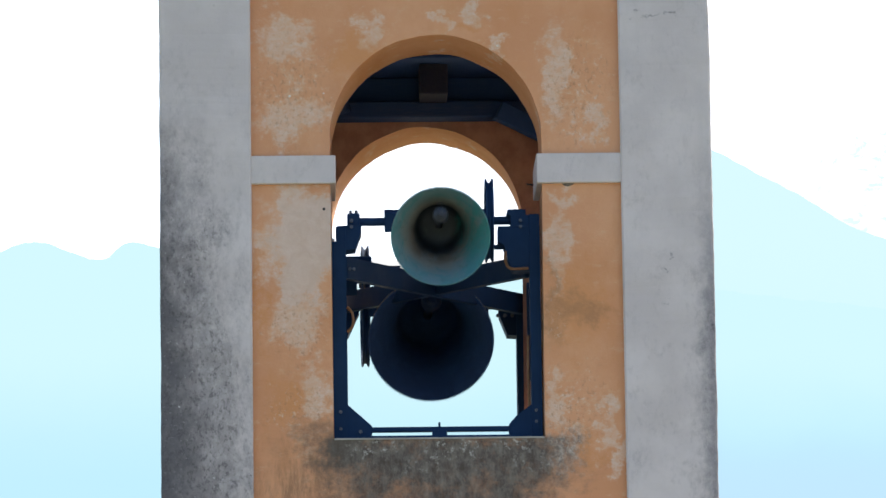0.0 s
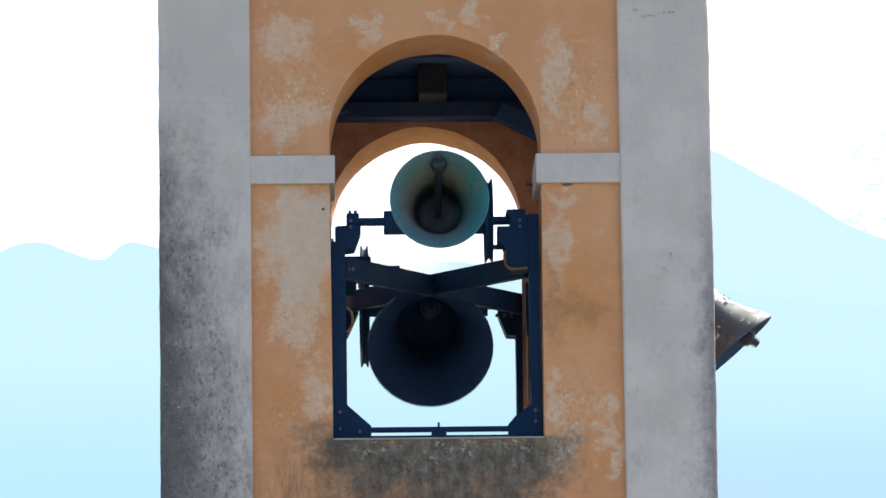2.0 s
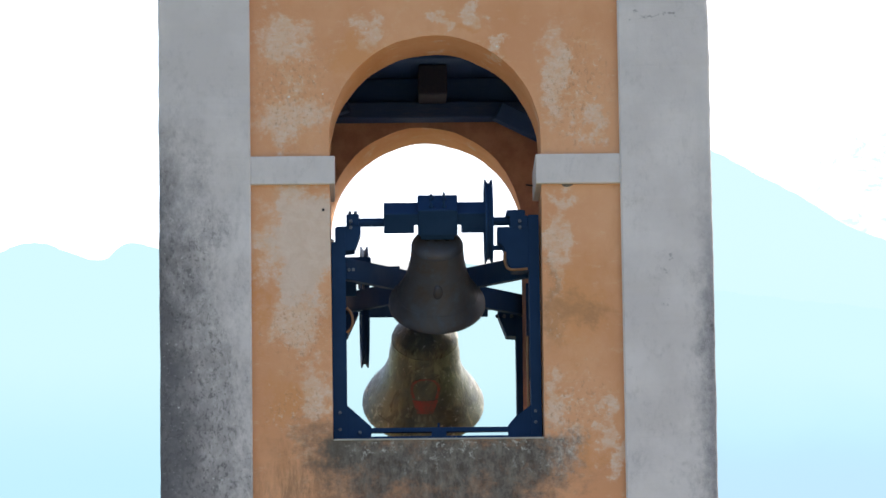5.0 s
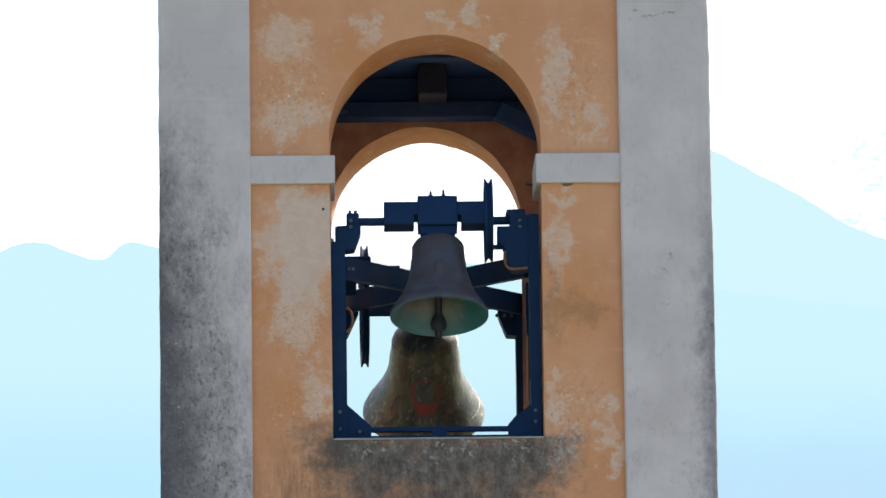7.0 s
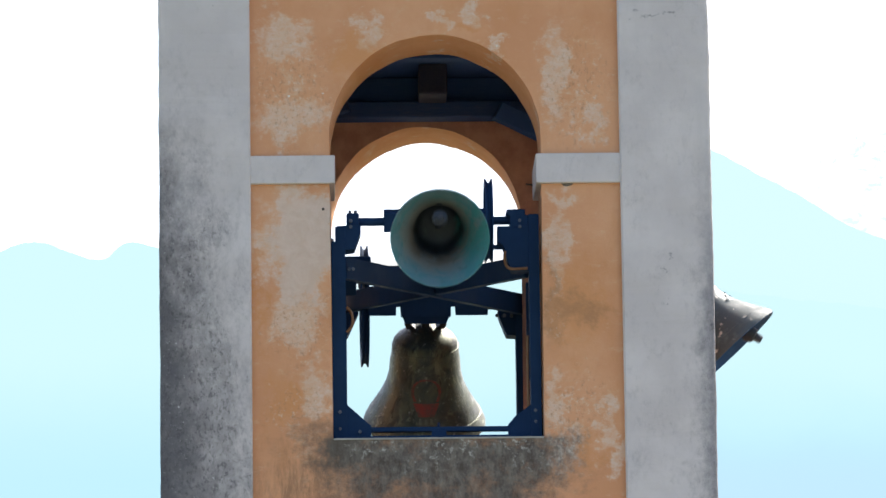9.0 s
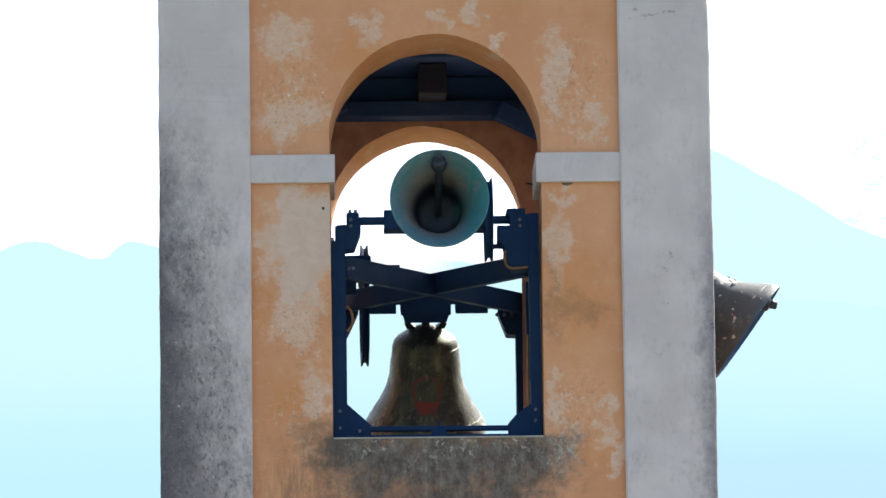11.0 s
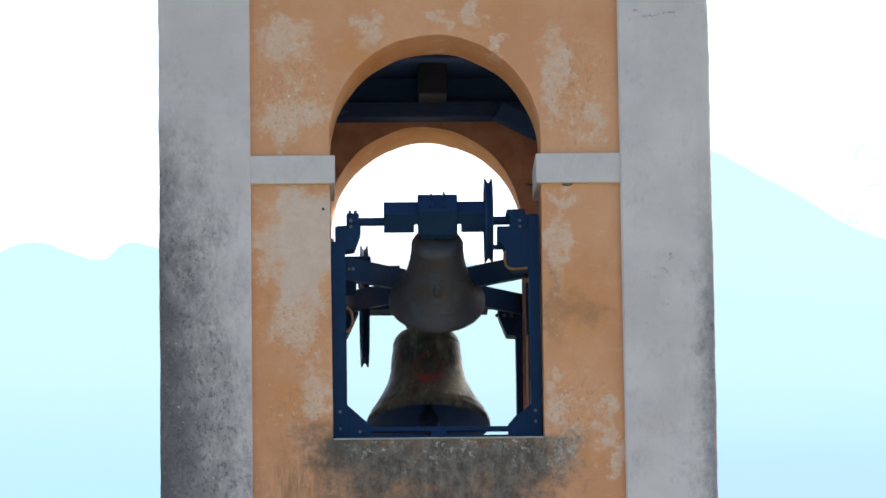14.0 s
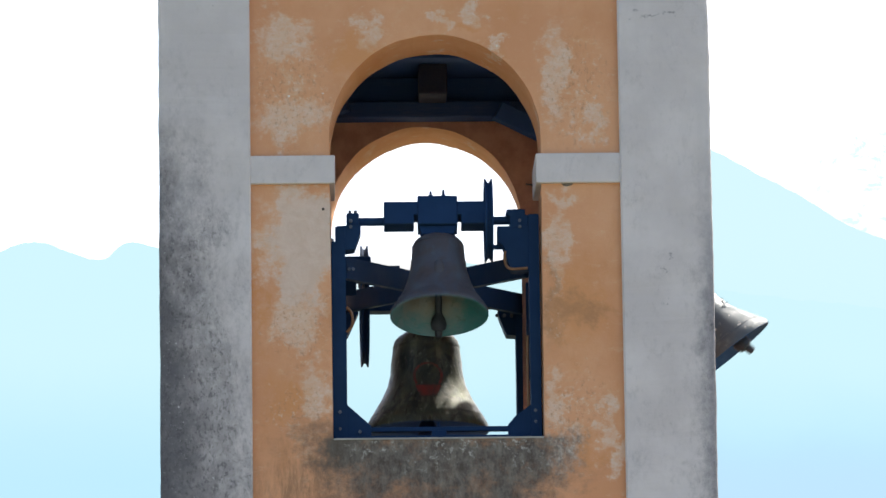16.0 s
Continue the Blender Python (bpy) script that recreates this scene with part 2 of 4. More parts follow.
def inside_small():
    """Bare grey-brown bronze, darker towards the crown, with a verdigris rim and a green run on one side."""
    n = Net("grey bronze with verdigris", 0.55, 0.3).on_object()
    a, b = n.noise(4, 6, 0.65, twist=0.8), n.noise(16, 6, 0.7)
    swirl = n.noise(2.4, 5, 0.65, n.stretch(1, 1, 0.6), 1.6)
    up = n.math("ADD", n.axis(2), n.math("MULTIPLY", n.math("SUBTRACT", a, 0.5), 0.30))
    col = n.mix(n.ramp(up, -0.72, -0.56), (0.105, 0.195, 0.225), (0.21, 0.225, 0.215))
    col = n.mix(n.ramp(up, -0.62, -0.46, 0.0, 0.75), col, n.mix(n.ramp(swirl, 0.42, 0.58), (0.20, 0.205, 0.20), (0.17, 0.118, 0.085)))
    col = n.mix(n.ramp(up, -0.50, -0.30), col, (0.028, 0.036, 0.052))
    run = n.math("MULTIPLY", n.ramp(n.math("ADD", n.axis(0), n.math("MULTIPLY", n.math("SUBTRACT", a, 0.5), 0.5)), 0.10, 0.22), n.ramp(swirl, 0.36, 0.52))
    col = n.mix(n.math("MULTIPLY", run, 0.85), col, (0.028, 0.21, 0.215))
    rim = n.math("MULTIPLY", n.ramp(up, -0.62, -0.69), n.ramp(n.noise(7, 6, 0.7, n.stretch(1, 1, 2.5), 0.8), 0.44, 0.6))
    col = n.mix(n.math("MULTIPLY", rim, 0.8), col, (0.055, 0.185, 0.21))
    col = n.mix(n.ramp(b, 0.56, 0.70, 0, 0.5), col, (0.07, 0.10, 0.10))
    n.bump(n.math("ADD", b, n.math("MULTIPLY", swirl, 0.6)), 0.3, 0.006)
    return n.done(col)


def painted_steel():
    n = Net("dark blue painted steel", 0.45, 0.0, 0.12).on_object()
    a, b = n.noise(4, 5, 0.6), n.noise(30, 5, 0.7)
    # blue paint, its blue raised further to imitate the sky's veiling glare
    col = n.mix(n.ramp(a, 0.4, 0.65), (0.009, 0.033, 0.089), (0.013, 0.040, 0.103))
    col = n.mix(n.ramp(b, 0.68, 0.78, 0, 0.2), col, (0.04, 0.03, 0.03))
    n.bump(b, 0.2, 0.003)
    return n.done(col, n.ramp(a, 0.3, 0.7, 0.55, 0.75))


def plain(name, a, b, rough, scale, metal=0.0, relief=0.2, depth=0.004):
    n = Net(name, rough, metal).on_object()
    v = n.noise(scale, 6, 0.65)
    n.bump(v, relief, depth)
    return n.done(n.mix(n.ramp(v, 0.35, 0.65), a, b))


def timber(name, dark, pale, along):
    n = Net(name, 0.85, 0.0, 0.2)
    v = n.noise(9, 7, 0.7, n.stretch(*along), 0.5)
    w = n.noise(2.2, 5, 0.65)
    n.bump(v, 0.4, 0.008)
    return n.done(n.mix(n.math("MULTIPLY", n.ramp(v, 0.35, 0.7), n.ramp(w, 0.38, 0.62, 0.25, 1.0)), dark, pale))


def meadow():
    n = Net("meadow grass and gravel", 0.95, 0.0, 0.2)
    a, b = n.noise(0.05, 6, 0.6), n.noise(2.5, 6, 0.7)
    col = n.mix(n.ramp(a, 0.45, 0.6), (0.09, 0.12, 0.045), (0.30, 0.27, 0.22))
    n.bump(b, 0.5, 0.05)
    return n.done(n.mix(n.ramp(b, 0.3, 0.7, 0, 0.5), col, (0.16, 0.15, 0.09)))


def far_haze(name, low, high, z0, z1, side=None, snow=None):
    """Distant hillsides; daylight through summer haze is put into their colour as glow."""
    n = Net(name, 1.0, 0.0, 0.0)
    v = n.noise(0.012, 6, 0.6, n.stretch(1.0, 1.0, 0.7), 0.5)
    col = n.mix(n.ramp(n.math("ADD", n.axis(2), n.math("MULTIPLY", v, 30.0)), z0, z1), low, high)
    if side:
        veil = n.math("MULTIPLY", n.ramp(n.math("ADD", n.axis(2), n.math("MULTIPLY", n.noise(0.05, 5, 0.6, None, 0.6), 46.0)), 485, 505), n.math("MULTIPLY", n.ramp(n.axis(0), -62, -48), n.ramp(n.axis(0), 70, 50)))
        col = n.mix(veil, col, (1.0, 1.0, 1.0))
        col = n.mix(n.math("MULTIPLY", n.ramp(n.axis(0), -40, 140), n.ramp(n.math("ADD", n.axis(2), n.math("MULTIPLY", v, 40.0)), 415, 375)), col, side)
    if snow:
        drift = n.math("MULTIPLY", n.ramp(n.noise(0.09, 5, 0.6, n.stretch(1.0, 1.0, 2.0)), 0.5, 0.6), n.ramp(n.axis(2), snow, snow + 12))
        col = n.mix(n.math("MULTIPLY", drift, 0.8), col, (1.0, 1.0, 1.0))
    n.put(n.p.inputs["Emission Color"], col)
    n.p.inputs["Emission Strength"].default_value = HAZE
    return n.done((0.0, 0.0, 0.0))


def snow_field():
    # emission stands in for sunlight and haze on the snow
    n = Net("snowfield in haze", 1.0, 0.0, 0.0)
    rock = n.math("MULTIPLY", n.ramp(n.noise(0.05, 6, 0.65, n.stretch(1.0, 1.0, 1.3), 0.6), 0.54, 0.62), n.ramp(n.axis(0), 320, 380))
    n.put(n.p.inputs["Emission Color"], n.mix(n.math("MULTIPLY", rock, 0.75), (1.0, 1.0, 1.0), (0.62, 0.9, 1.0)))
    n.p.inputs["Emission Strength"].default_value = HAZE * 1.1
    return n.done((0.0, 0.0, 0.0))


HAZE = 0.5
# all three timbers carry the sky's blue veiling glare in their base colours
ORANGE, GREY, STEEL, TIMBER = plaster_orange(), plaster_grey(), painted_steel(), timber("beam timber tinted with blue glare", (0.030, 0.060, 0.17), (0.078, 0.088, 0.17), (1.0, 6.0, 6.0))
TIMBER_GLARE = timber("ceiling timber tinted with blue glare", (0.036, 0.078, 0.22), (0.056, 0.092, 0.22), (1.0, 6.0, 6.0))
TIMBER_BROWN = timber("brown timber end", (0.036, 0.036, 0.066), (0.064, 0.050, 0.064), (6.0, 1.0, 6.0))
ZINC = plain("dull zinc bolts", (0.07, 0.085, 0.12), (0.14, 0.15, 0.18), 0.5, 20, 0.5)
IRON = plain("dark forged iron", (0.02, 0.02, 0.024), (0.05, 0.045, 0.04), 0.5, 14, 0.6)
SLATE = plain("blue-black forged iron", (0.018, 0.025, 0.042), (0.034, 0.040, 0.055), 0.6, 14, 0.3)
CABLE = plain("brown cable sheath", (0.16, 0.075, 0.035), (0.22, 0.11, 0.05), 0.6, 12)
TILE = plain("clay roof tiles", (0.30, 0.13, 0.07), (0.42, 0.20, 0.11), 0.85, 6)
FLOOR = plain("concrete slab", (0.30, 0.29, 0.27), (0.38, 0.37, 0.35), 0.9, 5)
INNER_WALL = plain("red-brown inner wall faces", (0.42, 0.20, 0.14), (0.56, 0.29, 0.20), 0.95, 5)
MORTAR = plain("bare dark mortar", (0.10, 0.085, 0.07), (0.2, 0.17, 0.14), 0.95, 30)
CHIP = plain("bare pale lime", (0.66, 0.60, 0.52), (0.74, 0.69, 0.62), 0.9, 40)
RED = plain("faded red paint", (0.27, 0.042, 0.033), (0.12, 0.06, 0.045), 0.6, 14)
PALE = plain("pale lime streaks", (0.17, 0.165, 0.13), (0.13, 0.125, 0.09), 0.8, 9)
BRONZE_SMALL = bronze("grey-brown patinated bronze", (0.070, 0.074, 0.092), (0.078, 0.092, 0.114), (0.074, 0.062, 0.064), 0.58, 0.0, 0.5)
BRONZE_LARGE = bronze("olive bronze", (0.120, 0.130, 0.088), (0.070, 0.084, 0.070), (0.052, 0.058, 0.053), 0.40, 0.25, 0.65, 0.8)
BRONZE_BROWN = bronze("grey-brown weathered bronze", (0.048, 0.068, 0.082), (0.11, 0.138, 0.145), (0.044, 0.056, 0.070), 0.58, 0.6, 0.2)
BRONZE_DUSK = bronze("blue-black weathered bronze", (0.058, 0.074, 0.112), (0.07, 0.105, 0.165), (0.085, 0.066, 0.066), 0.6, 0.15, 0.3)
INSIDE_SMALL = inside_small()
# blue veiling glare is mixed into the colour of the bell insides
INSIDE_DARK = dark_metal("dark bronze inside tinted with blue glare", (0.026, 0.070, 0.185), (0.034, 0.082, 0.20), (0.023, 0.060, 0.16), 0.75)
# darker copy of the clapper iron: the large bell's inner shade as colour
SHADED_IRON = dark_metal("clapper iron with the bell's shade painted in", (0.010, 0.026, 0.070), (0.014, 0.030, 0.075), (0.010, 0.024, 0.065), 0.85)
GRASS = meadow()


# ---- mesh tools ----
def part(name, bm, material, parent=None, label="", smooth=False):
    me = bpy.data.meshes.new(name)
    bmesh.ops.recalc_face_normals(bm, faces=bm.faces)
    bm.to_mesh(me)
    bm.free()
    me.materials.append(material)
    if smooth:
        me.shade_smooth()
        me.set_sharp_from_angle(angle=radians(35))
    ob = new(name, me)
    ob.parent = parent
    return tagged(ob, label)


def box(x0, x1, y0, y1, z0, z1, bevel=0.0, bm=None):
    bm = bm or bmesh.new()
    m = Matrix.Translation(((x0 + x1) / 2, (y0 + y1) / 2, (z0 + z1) / 2)) @ Matrix.Diagonal((x1 - x0, y1 - y0, z1 - z0, 1))
    vs = bmesh.ops.create_cube(bm, size=1, matrix=m)["verts"]
    if bevel:
        es = list({e for v in vs for e in v.link_edges})
        bmesh.ops.bevel(bm, geom=es, offset=bevel, segments=2, profile=0.5, affect="EDGES")
    return bm


def beam(a, b, wide, deep, bevel=0.004, bm=None):
    """A bar from a to b in an x-z plane; wide: across it in that plane, deep: along y."""
    a, b = Vector(a), Vector(b)
    d = (b - a).normalized()
    side = Vector((0, 1, 0)) if abs(d.y) < 0.5 else d.cross(Vector((0, 0, 1))).normalized()
    up = d.cross(side).normalized()
    side = up.cross(d)
    m = Matrix((d, up, side)).transposed().to_4x4()
    m.translation = (a + b) / 2
    bm = bm or bmesh.new()
    vs = bmesh.ops.create_cube(bm, size=1, matrix=m @ Matrix.Diagonal(((b - a).length, wide, deep, 1)))["verts"]
    if bevel:
        es = list({e for v in vs for e in v.link_edges})
        bmesh.ops.bevel(bm, geom=es, offset=bevel, segments=2, profile=0.5, affect="EDGES")
    return bm


def slab(outline, y0, y1, bevel=0.003, bm=None):
    """A plate with that outline in x and z, from y0 to y1."""
    bm = bm or bmesh.new()
    f = bm.faces.new([bm.verts.new((x, y0, z)) for x, z in outline])
    new_vs = [v for v in bmesh.ops.extrude_face_region(bm, geom=[f])["geom"] if isinstance(v, bmesh.types.BMVert)]
    for v in new_vs:
        v.co.y = y1
    if bevel:
        bmesh.ops.bevel(bm, geom=list({e for v in [*f.verts, *new_vs] for e in v.link_edges}), offset=bevel, segments=1, affect="EDGES")
    return bm


def lathe(profile, axis="z", steps=48, bm=None, closed=False, capped=True):
    """Turns a profile of (radius, height) about the z axis, or about x."""
    bm = bm or bmesh.new()
    rings = []
    for r, h in profile:
        ring = []
        for i in range(steps):
            a = 2 * math.pi * i / steps
            c, s = r * math.cos(a), r * math.sin(a)
            ring.append(bm.verts.new((c, s, h) if axis == "z" else (h, c, s)))
        rings.append(ring)
    pairs = list(zip(rings, rings[1:])) + ([(rings[-1], rings[0])] if closed else [])
    for p, q in pairs:
        for i in range(steps):
            j = (i + 1) % steps
            bm.faces.new((p[i], p[j], q[j], q[i]))
    if not closed and capped:
        bm.faces.new(rings[0])
        bm.faces.new(rings[-1])
    return bm


def rod(a, b, r, steps=12, bm=None):
    a, b = Vector(a), Vector(b)
    bm = bm or bmesh.new()
    m = (b - a).to_track_quat("Z", "Y").to_matrix().to_4x4()
    m.translation = (a + b) / 2
    bmesh.ops.create_cone(bm, cap_ends=True, segments=steps, radius1=r, radius2=r, depth=(b - a).length, matrix=m)
    return bm


def bend_tube(points, r, name, material, parent, label=""):
    """A cable: a smooth curve through points, turned into a mesh."""
    pts = [Vector(p) for p in points]
    fine = []
    for i in range(len(pts) - 1):
        p0, p1, p2, p3 = pts[max(i - 1, 0)], pts[i], pts[i + 1], pts[min(i + 2, len(pts) - 1)]
        for k in range(6):
            t = k / 6
            fine.append(0.5 * (2 * p1 + (p2 - p0) * t + (2 * p0 - 5 * p1 + 4 * p2 - p3) * t * t + (3 * p1 - p0 - 3 * p2 + p3) * t ** 3))
    fine.append(pts[-1])
    bm = bmesh.new()
    rings = []
    for i, p in enumerate(fine):
        d = (fine[min(i + 1, len(fine) - 1)] - fine[max(i - 1, 0)]).normalized()
        u = d.orthogonal().normalized() if i == 0 else (u - d * u.dot(d)).normalized()
        v = d.cross(u)
        rings.append([bm.verts.new(p + r * (math.cos(a) * u + math.sin(a) * v)) for a in [k * math.pi / 4 for k in range(8)]])
    for p, q in zip(rings, rings[1:]):
        for i in range(8):
            bm.faces.new((p[i], p[(i + 1) % 8], q[(i + 1) % 8], q[i]))
    bm.faces.new(rings[0])
    bm.faces.new(rings[-1])
    return part(name, bm, material, parent, label, True)


# ---- ground and distance ----
def ground():
    bm = bmesh.new()
    rs = [0, 10, 30, 80, 200, 600, 1500, 4800]
    rings = [[bm.verts.new((r * math.cos(a), r * math.sin(a), 0)) for a in [2 * math.pi * k / 32 for k in range(32)]] for r in rs[1:]]
    bm.faces.new(rings[0])
    for p, q in zip(rings, rings[1:]):
        for i in range(32):
            bm.faces.new((p[i], p[(i + 1) % 32], q[(i + 1) % 32], q[i]))
    tagged(part("ground", bm, GRASS), "flat meadow with gravel patches round the tower", "ground", kind="structure")


def ridge(name, y, x0, x1, crest, material, label):
    """A far mountain side: a folded sheet from the plain up to the crest line crest(x)."""
    bm = bmesh.new()
    cols = []
    count = 420
    for i in range(count + 1):
        x = x0 + (x1 - x0) * i / count
        top = crest(x)
        col = []
        for k in range(9):
            f = k / 8
            fold = 40 * noise.noise((x * 0.02, f * 3, y)) * (1 - f)
            col.append(bm.verts.new((x, y - 500 * (1 - f) + fold, top * f)))
        col.append(bm.verts.new((x, y + 300, 0)))
        cols.append(col)
    for p, q in zip(cols, cols[1:]):
        for i in range(len(p) - 1):
            bm.faces.new((p[i], q[i], q[i + 1], p[i + 1]))
    tagged(part(name, bm, material, smooth=True), label, "mountain", kind="structure")


def hump(x, c, w, h):
    return h * math.exp(-((x - c) / w) ** 2)


def crest_near(x):
    return (484 - 0.12 * max(x - 60, 0) + hump(x, -134, 22, 10.6) + 9.4 / (1 + math.exp(-(x + 96) / 1.8)) * math.exp(-(max(x + 90, 0) / 24) ** 2) + hump(x, -30, 60, 2)
            + 1.2 * noise.noise((x * 0.09, 2.0, 0)) + 0.5 * noise.noise((x * 0.35, 5.0, 0)))


def crest_far(x):
    u = x * 0.79
    base = 538 - 0.56 * (u - 186) if u > 186 else 538 - 0.75 * (186 - u)
    return max(base, 380) * 1.265 + 3.0 * noise.noise((x * 0.03, 9.0, 0)) + 0.8 * noise.noise((x * 0.16, 3.0, 0))


def crest_snow(x):
    return (480 + 62 * math.exp(-((x - 420) / 150) ** 2)) * 1.50 + 3.0 * noise.noise((x * 0.03, 4.0, 0))


# ---- the bell tower ----
HALF, FACE, DEPTH, PROUD = 1.95, 1.90, 3.80, 0.05       # half width with pilasters; of the orange walls; plan depth
THICK, ARCH_R, ARCH_Z, SILL, JAMB = 0.63, 0.750, 9.653, 7.512, 0.742
WALL_TOP = 12.3


def arched_wall(width, y0, y1, r0, r1, shift0, shift1, steps=64):
    """A wall panel from -width to width with a round-headed opening; its inner side may be a little skewed."""
    bm = bmesh.new()

    def side(y, r, dx):
        def wob(k):
            return r + 0.007 * noise.noise((k * 0.16, y * 5, dx * 50 + 3)) + 0.003 * noise.noise((k * 0.5, y * 5, 8.0))

        arc = [(-JAMB * r / ARCH_R + dx, SILL)] + [(-wob(k) * math.cos(math.pi * k / steps) + dx, ARCH_Z + wob(k) * math.sin(math.pi * k / steps)) for k in range(steps + 1)]
        arc.append((JAMB * r / ARCH_R + dx, SILL))
        inner = [bm.verts.new((x, y, z)) for x, z in arc]
        outer = []
        for k, (x, z) in enumerate(arc):
            if k == 0 or k == len(arc) - 1:
                outer.append(bm.verts.new((-width if k == 0 else width, y, SILL)))
            else:
                a = math.pi * (k - 1) / steps
                c, s = -math.cos(a), math.sin(a)
                f = min(width / abs(c) if abs(c) > 1e-6 else 1e9, (WALL_TOP - ARCH_Z) / s if s > 1e-6 else 1e9)
                outer.append(bm.verts.new((f * c, y, ARCH_Z + f * s)))
        return inner, outer

    def sheet(inner, outer, y):
        n = len(inner)
        first = len(bm.faces)
        for i in range(n - 1):
            a, b = outer[i].co, outer[i + 1].co
            if abs(a.x - b.x) > 1e-4 and abs(a.z - b.z) > 1e-4:
                corner = bm.verts.new((a.x if abs(abs(a.x) - width) < 1e-4 else b.x, y, WALL_TOP))
                bm.faces.new((inner[i], inner[i + 1], outer[i + 1], corner, outer[i]))
            else:
                bm.faces.new((inner[i], inner[i + 1], outer[i + 1], outer[i]))
        low = [bm.verts.new((-width, y, 0)), bm.verts.new((width, y, 0))]
        bm.faces.new((outer[0], inner[0], inner[-1], outer[-1], low[1], low[0]))
        bm.faces.ensure_lookup_table()
        for f in bm.faces[first:]:
            f.material_index = 1 if y == y1 else 0
        return low

    i0, o0 = side(y0, r0, shift0)
    i1, o1 = side(y1, r1, shift1)
    sheet(i0, o0, y0)
    sheet(i1, o1, y1)
    for i in range(len(i0) - 1):
        bm.faces.new((i0[i], i1[i], i1[i + 1], i0[i + 1]))
    bm.faces.new((i0[0], i0[-1], i1[-1], i1[0]))
    # close the outer rim
    top = [bm.verts.new(p) for p in ((-width, y0, WALL_TOP), (width, y0, WALL_TOP), (width, y1, WALL_TOP), (-width, y1, WALL_TOP))]
    bm.faces.new(top)
    bmesh.ops.remove_doubles(bm, verts=bm.verts, dist=1e-4)
    return bm


def bell_tower():
    tower = tagged(new("bell_tower"), "ochre plastered bell tower with grey corner pilasters and open arches", "bell tower")
    tower.empty_display_size = 0.3
    inner = FACE - THICK
    for i, turn in enumerate((0, 90, 180, 270)):
        w = FACE if i % 2 == 0 else inner
        if i == 0:
            bm = arched_wall(w, 0, THICK, ARCH_R, ARCH_R - 0.004, 0.0, 0.006)
        elif i == 2:
            bm = arched_wall(w, 0, THICK, ARCH_R - 0.012, ARCH_R - 0.012, -0.010, 0.020)
        else:
            bm = arched_wall(w, 0, THICK, ARCH_R, ARCH_R, 0, 0)
        ob = part("wall", bm, ORANGE, tower)
        ob.data.materials.append(INNER_WALL)
        ob.matrix_basis = pose(0, FACE, 0) @ pose(0, 0, 0, 0, 0, turn) @ pose(0, -FACE, 0)
        # imposts run through the reveal
        for s in (-1, 1):
            x0, x1 = sorted((s * 1.307, s * 0.709))
            ib = box(x0, x1, -0.035, THICK + 0.01, 9.330 if s < 0 else 9.319, 9.532, 0.008)
            im = part("impost", ib, GREY, tower)
            im.matrix_basis = ob.matrix_basis.copy()
    for sx in (-1, 1):
        for sy in (-1, 1):
            # L-shaped pier in plan, with rounded and slightly worn arrises
            plan = [(1.3045, FACE - 0.02), (1.3045, HALF - 0.012), (1.3165, HALF), (HALF - 0.022, HALF), (HALF - 0.006, HALF - 0.006),
                    (HALF, HALF - 0.022), (HALF, 1.3165), (HALF - 0.012, 1.3045), (FACE - 0.02, 1.3045), (FACE - 0.02, FACE - 0.02)]
            bm = bmesh.new()
            rings = []
            for k in range(246):
                z = (WALL_TOP + 0.02) * k / 245
                ring = []
                for u, v in plan:
                    w = 0.006 * noise.noise((sx * u * 3, sy * v * 3, z * 2.2)) + 0.004 * noise.noise((sx * u * 9, sy * v * 9, z * 9))
                    w -= 0.010 * max(noise.noise((sx * 5 + u, sy * 7, z * 6)) - 0.35, 0) if u > 1.9 and v > 1.9 else 0
                    keep = 1.0 if max(u, v) > FACE else 0.0
                    ring.append(bm.verts.new((sx * (u + w * keep * (u > 1.5)), FACE + sy * (v + w * keep * (v > 1.5)), z)))
                rings.append(ring)
            for p, q in zip(rings, rings[1:]):
                for k in range(10):
                    bm.faces.new((p[k], p[(k + 1) % 10], q[(k + 1) % 10], q[k]))
            bm.faces.new(rings[0])
            bm.faces.new(rings[-1])
            part("pilaster", bm, GREY, tower)
    part("sill", box(-0.738, 0.734, -0.008, 0.30, 7.503, SILL + 0.003, 0.002), FLOOR, tower, "thin grey stone sill")
    # the hole is not cut: an added dark rod gives its darkness
    part("wall_hole_dot", rod((-0.795, -0.006, 9.15), (-0.795, 0.03, 9.15), 0.010, 10), IRON, tower, "small hole in the plaster, shown by an added dark rod")
    for x, z, r in ((-1.03, 9.967, 0.011), (0.448, 10.318, 0.010), (-0.79, 9.985, 0.007)):
        part("plaster_chip", slab([(x - r, z), (x - 0.3 * r, z - 0.8 * r), (x + r, z - 0.3 * r), (x + 0.6 * r, z + 0.7 * r), (x - 0.4 * r, z + 0.6 * r)], -0.004, 0.012, 0.002), CHIP, tower, "small pale chip in the plaster")
    part("wire_stub", rod((0.655, 0.45, 9.405), (0.705, 0.46, 9.40), 0.006, 8), IRON, tower, "dark wire end")
    part("chipped_plaster", slab([(0.885, 9.326), (0.98, 9.326), (0.965, 9.308), (0.93, 9.296), (0.90, 9.304)], -0.004, 0.02, 0.002), MORTAR, tower, "bare dark chip in the plaster")
    # roof: eaves slab, hipped roof, timbers
    roof = part("roof", bmesh.new(), TILE, tower)
    bm = bmesh.new()
    e, z0 = HALF + 0.45, WALL_TOP + 0.03
    ring = [bm.verts.new((sx * e, FACE + sy * e, z0 + 0.12)) for sx, sy in ((-1, -1), (1, -1), (1, 1), (-1, 1))]
